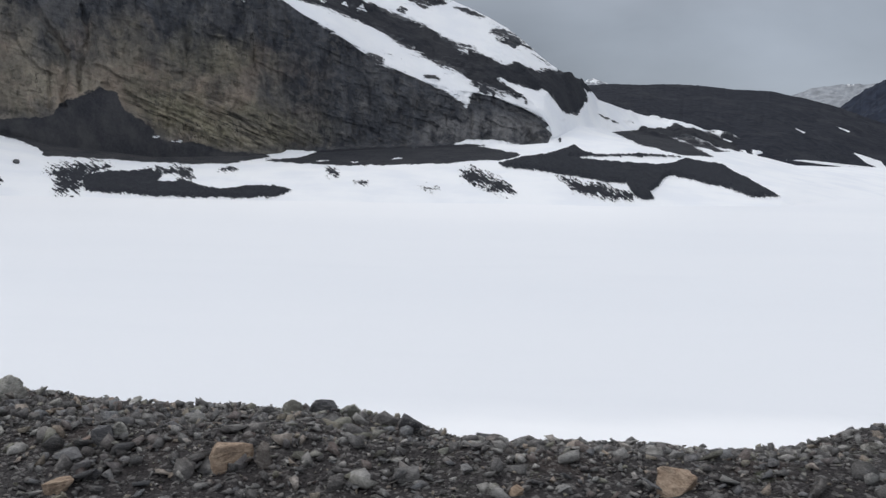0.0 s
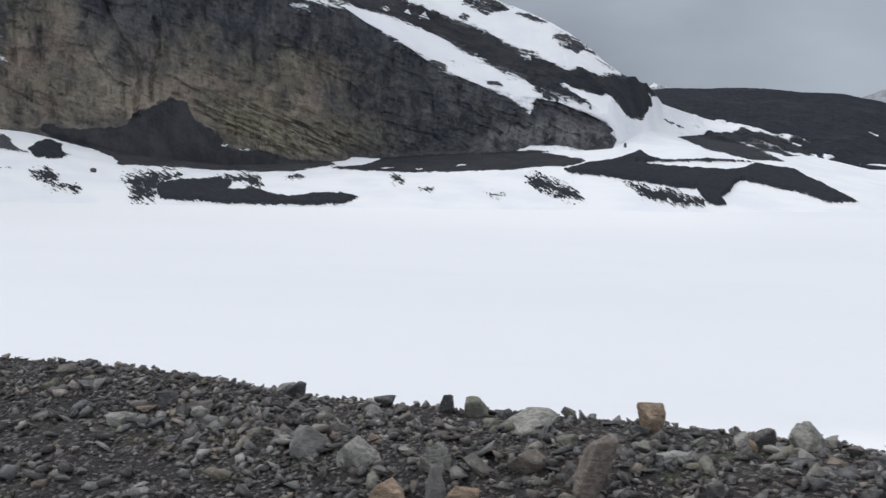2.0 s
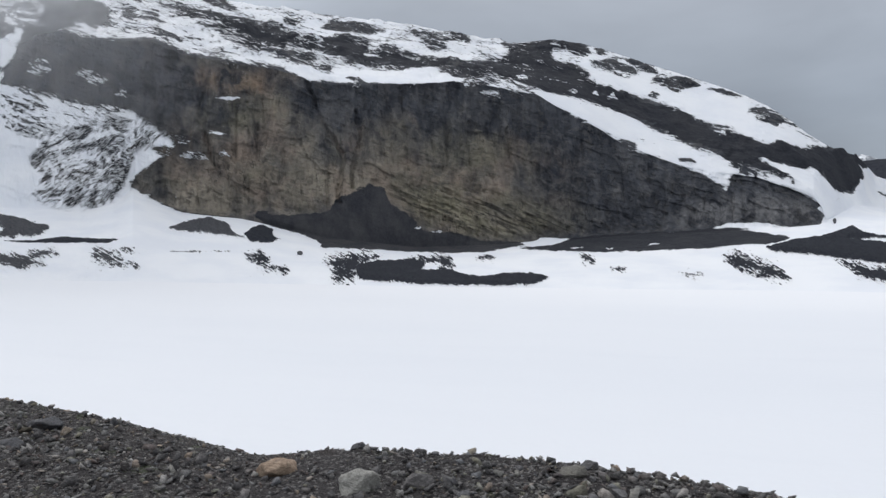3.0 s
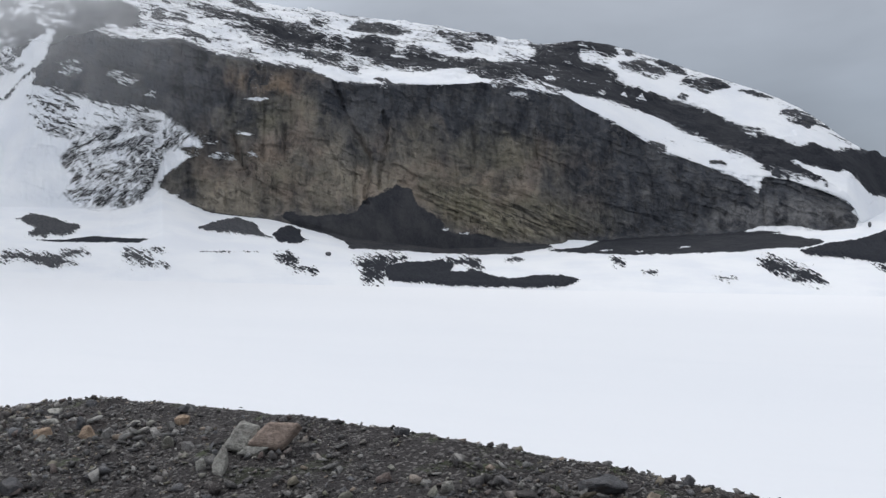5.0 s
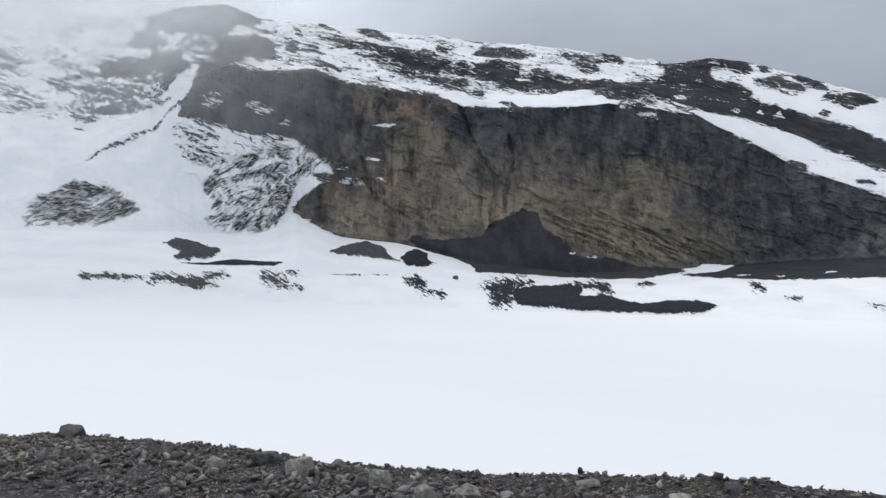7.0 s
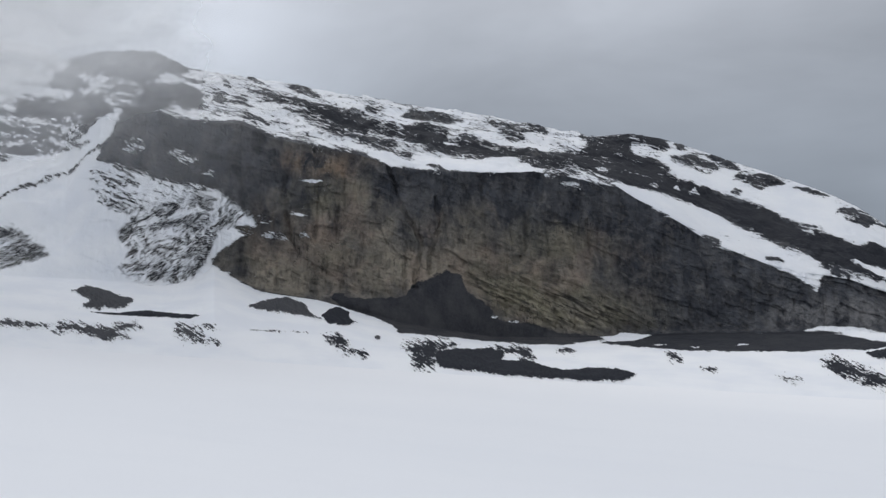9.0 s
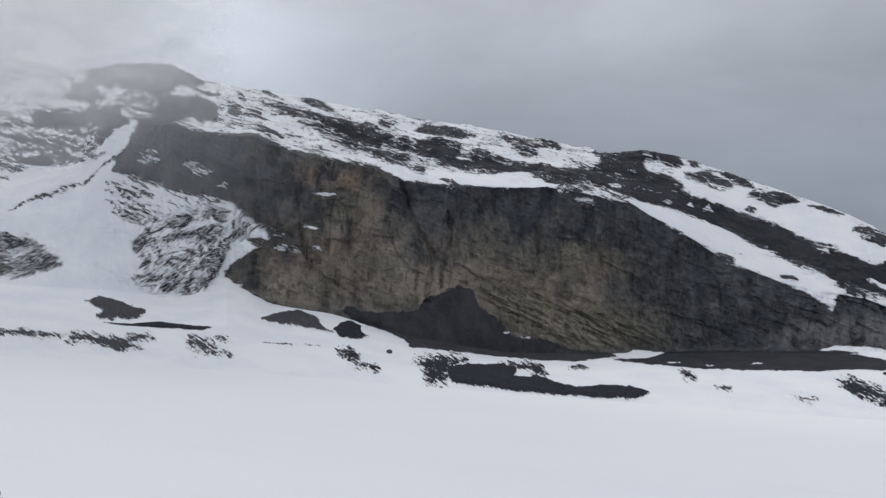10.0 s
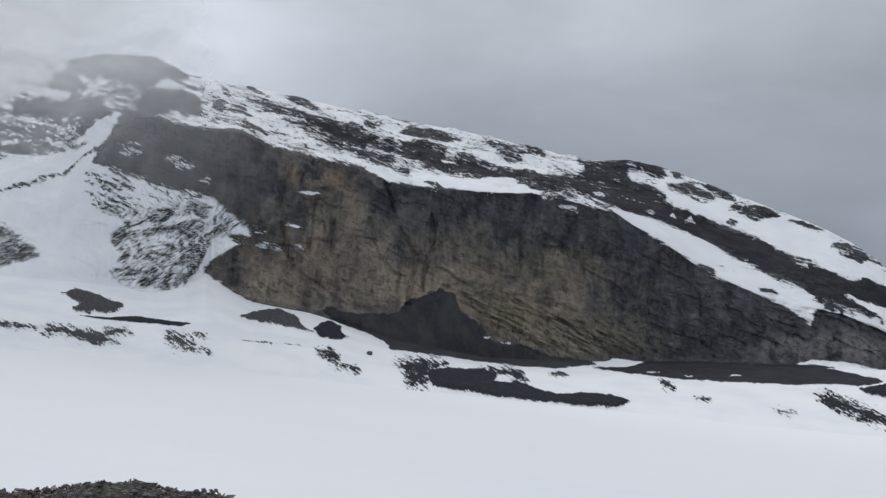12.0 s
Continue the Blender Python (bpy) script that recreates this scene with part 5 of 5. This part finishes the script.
def build_gravel():
    rng = np.random.RandomState(5)
    kinds = [rock_arrays(400 + i, points=int(rng.randint(6, 10)), size=(1, rng.uniform(0.5, 0.95), rng.uniform(0.28, 0.65)), boxy=rng.uniform(0.75, 1.0)) for i in range(30)]
    n = 150000
    s, w = rng.uniform(-9, 76, n), 6.6 + 4.5 * rng.beta(1.5, 1.2, n)
    heap = (s > 58.5) & (s < 70)
    w = np.where(heap, 5.5 + (w - 6.6) * 0.7, w)
    d = np.clip(0.025 * along(s, COARSE) * np.exp(rng.normal(0, 0.88, n)), 0.014, 0.24)
    d = d * np.where(w > 9.5, np.where(s > 22, 0.6, 0.72), 1.0)       # the rim is finer
    d = d * np.where(heap, 0.62, 1.0)
    clump = fractal(s / 2.2, w / 1.4, 331, 3) + 0.6 * fractal(s / 0.5, w / 0.35, 333, 2)
    keep = rng.uniform(-0.6, 0.5, n) < clump + np.where(s < 16, 0.36, 0.26)
    s, w, d, clump = s[keep], w[keep], d[keep], clump[keep]
    z = bank_height(s, w) + d * 0.2
    x, y = track(s, w)
    # same gravel in two mixes; the near stretch is paler to raise its brightness
    for near_end, material, label in ((True, M_PALE_PEBBLE, "coarse angular stones, mixed paler on this stretch of the bank"), (False, M_PEBBLE, "loose angular grey gravel and stones strewn over the bank")):
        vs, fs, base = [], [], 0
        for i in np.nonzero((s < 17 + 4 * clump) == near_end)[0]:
            v, f = kinds[i % 30]
            vs.append((v * d[i] * 1.25) @ turn_matrix(rng, 0.38).T + (x[i], y[i], z[i]))
            fs.append(f + base)
            base += len(v)
        v, f = np.concatenate(vs), np.concatenate(fs)
        me = bpy.data.meshes.new("gravel")
        me.vertices.add(len(v))
        me.vertices.foreach_set("co", v.reshape(-1).astype(np.float32))
        me.loops.add(f.size)
        me.loops.foreach_set("vertex_index", f.reshape(-1).astype(np.int32))
        me.polygons.add(len(f))
        me.polygons.foreach_set("loop_start", np.arange(0, f.size, 3, dtype=np.int32))
        me.update(calc_edges=True)
        me.materials.append(material)
        tagged(new("gravel", me), label, "gravel", kind="stuff")


build_gravel()


def boulder(seed, size, s, w, material=M_STONE, label="angular grey limestone boulder lying on the bank", sink=0.25, turn=(0, 0, 0), boxy=0.5, points=26, group="boulders on the bank", fine=0, shear=None):
    bm = hull_rock(seed, points, size, boxy) if shear is None else slab_rock(seed, size, shear)
    edges = [e for e in bm.edges if len(e.link_faces) == 2 and e.calc_face_angle(0) > 0.45]
    bmesh.ops.bevel(bm, geom=edges, offset=0.045 * min(size), segments=1, affect="EDGES", profile=0.5, clamp_overlap=True)
    if fine:
        bmesh.ops.triangulate(bm, faces=bm.faces)
        for _ in range(fine):
            bmesh.ops.subdivide_edges(bm, edges=[e for e in bm.edges if e.calc_length() > 0.12 * max(size)], cuts=1)
            bmesh.ops.triangulate(bm, faces=bm.faces)
        for v in bm.verts:
            v.co += v.co.normalized() * (0.05 * min(size) * noise.noise(v.co * (5.0 / max(size)) + Vector((seed, 0, 0))) + 0.025 * min(size) * noise.noise(v.co * (17.0 / max(size))))
    me = bpy.data.meshes.new("boulder")
    bm.to_mesh(me)
    bm.free()
    me.materials.append(material)
    ob = new("boulder", me)
    x, y = track(s, w)
    low = min((pose(0, 0, 0, *turn) @ v.co).z for v in me.vertices)
    ob.matrix_world = pose(x, y, float(bank_height(s, w)) - low - sink * size[2], *turn)
    return tagged(ob, label, "boulder", group)


GREY, PALE, TAN = (M_STONE, "angular grey limestone boulder"), (M_PALE_STONE, "pale limestone boulder"), (M_TAN_STONE, "tan sandstone boulder")
# along, out, width, height of the boulders that stand out on the bank
GREY_ROCKS = [(2.1, 7.6, 0.29, 0.2), (1.6, 9.7, 0.36, 0.2), (3.6, 7.6, 0.18, 0.42), (11.5, 8.0, 0.41, 0.26), (9.1, 9.8, 0.43, 0.37), (15.2, 10.1, 0.35, 0.27),
              (12.9, 9.9, 0.28, 0.32), (12.5, 9.9, 0.35, 0.36), (10.1, 8.6, 0.45, 0.15), (12.3, 7.4, 0.29, 0.47), (9.7, 7.8, 0.23, 0.27), (13.9, 8.0, 0.47, 0.42), (11.2, 8.9, 0.27, 0.2), (5.1, 8.9, 0.3, 0.15)]
SMALL_ROCKS = [(4.3, 10.0, 0.29, 0.24), (3.9, 10.1, 0.39, 0.27), (3.5, 10.0, 0.27, 0.21), (3.0, 9.9, 0.31, 0.2), (2.65, 9.8, 0.38, 0.36), (5.6, 7.8, 0.27, 0.28), (5.2, 8.7, 0.26, 0.15), (5.6, 8.9, 0.21, 0.14), (20.5, 9.2, 0.47, 0.27),
               (18.7, 10.0, 0.43, 0.17), (36.0, 10.1, 0.33, 0.15), (36.4, 8.8, 0.24, 0.24), (34.8, 8.6, 0.19, 0.23), (34.5, 8.7, 0.24, 0.21), (35.4, 9.2, 0.11, 0.23), (39.2, 9.4, 0.33, 0.15), (47, 9.8, 0.43, 0.32), (43.7, 9.2, 0.39, 0.26), (42.8, 9.3, 0.3, 0.22), (40.2, 9.8, 0.38, 0.17), (45.1, 10, 0.39, 0.22)]
DARK_ROCKS = [(15.1, 10.1, 0.4, 0.28), (16.5, 9.2, 0.42, 0.24), (22.2, 10.3, 0.29, 0.12), (18.6, 10.3, 0.29, 0.13), (31.7, 10.1, 0.13, 0.2), (28.4, 9.5, 0.64, 0.29), (27.6, 10.3, 0.19, 0.21), (40.5, 8.7, 0.5, 0.29),
              (39.6, 8.1, 0.46, 0.26), (46.9, 9.9, 0.73, 0.35), (54.6, 10.2, 0.85, 0.41), (36.0, 6.9, 0.46, 0.31), (37.2, 8.9, 0.23, 0.33), (38.3, 9.9, 0.24, 0.19), (49.4, 9.5, 0.55, 0.36), (31.6, 10.1, 0.24, 0.17), (36, 10.1, 0.32, 0.16), (28, 8.6, 0.56, 0.27)]
PALE_ROCKS = [(8.6, 9.95, 0.40, 0.5), (8.7, 10.1, 0.33, 0.33), (13.2, 7.8, 0.52, 0.48), (11.7, 9.4, 0.8, 0.22), (7.2, 7.8, 0.23, 0.46), (7.5, 8.0, 0.23, 0.33), (12.4, 7.8, 0.33, 0.45), (5.5, 7.9, 0.29, 0.24),
              (21.2, 8.9, 0.65, 0.4), (15.8, 8.9, 0.3, 0.19), (16.5, 8.3, 0.33, 0.19), (33.2, 8.1, 0.26, 0.51), (33.6, 8.1, 0.17, 0.24), (30.0, 8.6, 0.18, 0.18), (41.9, 8.5, 0.36, 0.51), (38.8, 9.5, 0.28, 0.14),
              (36.0, 8.9, 0.27, 0.16), (37.4, 8.3, 0.17, 0.2), (36.3, 9.2, 0.25, 0.17), (45.4, 9.4, 0.62, 0.39), (41.5, 8.9, 0.35, 0.34), (47.2, 9, 0.42, 0.36), (38.2, 9, 0.4, 0.14), (43.4, 9.2, 0.44, 0.49)]
TAN_ROCKS = [(4.0, 7.6, 0.53, 0.36), (-0.5, 7.7, 0.45, 0.26), (1.0, 7.4, 0.19, 0.16), (5.5, 6.9, 0.32, 0.15), (10.4, 9.9, 0.42, 0.6), (12.7, 7.2, 0.42, 0.37), (9.3, 9.6, 0.24, 0.24), (12.0, 7.4, 0.31, 0.21),
             (22.9, 9.3, 0.58, 0.3), (37.5, 8.4, 0.31, 0.24), (36.8, 8.7, 0.28, 0.26), (35.6, 9.6, 0.25, 0.2)]


def chosen_boulders():
    rng = np.random.RandomState(29)
    for table, (material, label) in ((GREY_ROCKS, GREY), (SMALL_ROCKS, GREY), (DARK_ROCKS, (M_DARK_STONE, "dark slate boulder")), (PALE_ROCKS, PALE), (TAN_ROCKS, TAN)):
        for i, (s, w, wide, high) in enumerate(table):
            shape = "tall" if high > wide * 1.15 else "flat" if high < wide * 0.5 else "blocky"
            boulder(900 + 40 * len(table) + i, (wide * 1.1, wide * rng.uniform(0.6, 0.9), high * 1.2), s, w, material, f"{shape} {label} bedded in the gravel bank", 0.3,
                    (rng.normal(0, 9), rng.normal(0, 9), 12 + rng.normal(0, 20)), rng.uniform(0.2, 0.7), 17, fine=2)
    # three slabs that lean on one another
    boulder(1201, (0.36, 0.26, 0.46), 33.5, 8.85, M_PALE_STONE, "leaning grey limestone slab bedded in the gravel bank", 0.12, (-30, 8, 12), fine=3, shear=0.45)
    boulder(1202, (0.50, 0.28, 0.40), 33.03, 8.95, M_PINK_STONE, "leaning pinkish tan sandstone slab bedded in the gravel bank", 0.12, (-34, 6, 18), fine=3, shear=0.5)
    boulder(1204, (0.32, 0.2, 0.15), 33.2, 8.7, M_PALE_STONE, "low grey limestone slab under a leaning slab", 0.2, (-20, 5, 14), fine=2, shear=0.4)
    boulder(1203, (0.34, 0.2, 0.78), 10.8, 7.7, M_HALF_SHADE_STONE, "tall leaning slab bedded in the gravel bank, shade mixed into its tone", 0.2, (-12, 28, 12), 0.85, 24, fine=2)


chosen_boulders()


def scatter_boulders():
    rng = np.random.RandomState(17)
    for i in range(190):
        s = rng.uniform(-8, 75)
        if i % 3 == 0:
            s = rng.uniform(-3, 20)
        w = 6.9 + 3.5 * rng.beta(1.7, 1.2)
        d = min((0.14 if s < 19 else 0.11) * float(along(s, COARSE)) * math.exp(rng.normal(0, 0.32)), 0.42)
        size = (d * rng.uniform(1.0, 1.5), d * rng.uniform(0.7, 1.0), d * rng.uniform(0.5, 0.9))
        pick = rng.uniform()
        material, label = GREY
        if pick > 0.965:
            material, label = TAN
        elif pick > 0.8:
            material, label = PALE
        boulder(600 + i, size, s, w, material, label + " lying on the gravel bank", rng.uniform(0.15, 0.4), (rng.normal(0, 14), rng.normal(0, 14), rng.uniform(0, 360)), rng.uniform(0.4, 0.95), 13, fine=1)


scatter_boulders()


def lone_boulder(az, el, width, height, label, seed):
    """A boulder far out on the snow."""
    ob = boulder(seed, (width, width * 0.8, height), 0, 9, M_DARK_STONE, label, fine=1, group="boulders on the snow")
    x, y, z = apron(np.array([az]), np.array([el]))
    ob.matrix_world = pose(float(x[0]), float(y[0]), float(z[0]) + height * 0.4, 0, 0, 20)


lone_boulder(25.95, 0.42, 6.5, 4.5, "dark boulder standing on the snow apron", 1301)
lone_boulder(-9.35, 1.2, 4.5, 7.5, "upright dark rock beside the cliff's nose", 1302)
lone = boulder(1303, (1.9, 1.5, 1.9), 0, 9, M_DARK_STONE, "dark boulder lying alone on the snow plain", fine=2, group="boulders on the snow")
lone.matrix_world = pose(51.3, 102.3, -32.05, 0, 0, 30)


def bank_stones():
    """The loose stones that lie nearest to the track, each one a piece of the bank."""
    rng = np.random.RandomState(41)
    shapes = []
    for i in range(20):
        bm = hull_rock(1500 + i, 11, (1, rng.uniform(0.6, 0.95), rng.uniform(0.4, 0.75)), rng.uniform(0.3, 0.8))
        me = bpy.data.meshes.new("stone")
        bm.to_mesh(me)
        bm.free()
        me.materials.append(M_STONE)
        shapes.append(me)
    for i in range(300):
        s, w = rng.uniform(-5, 72), 7.0 + 2.9 * rng.beta(1.6, 1.3)
        d = (0.115 if s < 19 else 0.09) * float(along(s, COARSE)) * math.exp(rng.normal(0, 0.3))
        x, y = track(s, w)
        stone = new("stone", shapes[i % 20])
        stone.parent = BANK
        stone.matrix_world = pose(x, y, float(bank_height(s, w)) + 0.16 * d, rng.normal(0, 16), rng.normal(0, 16), rng.uniform(0, 360)) @ Matrix.Diagonal((d, d, d, 1))


bank_stones()
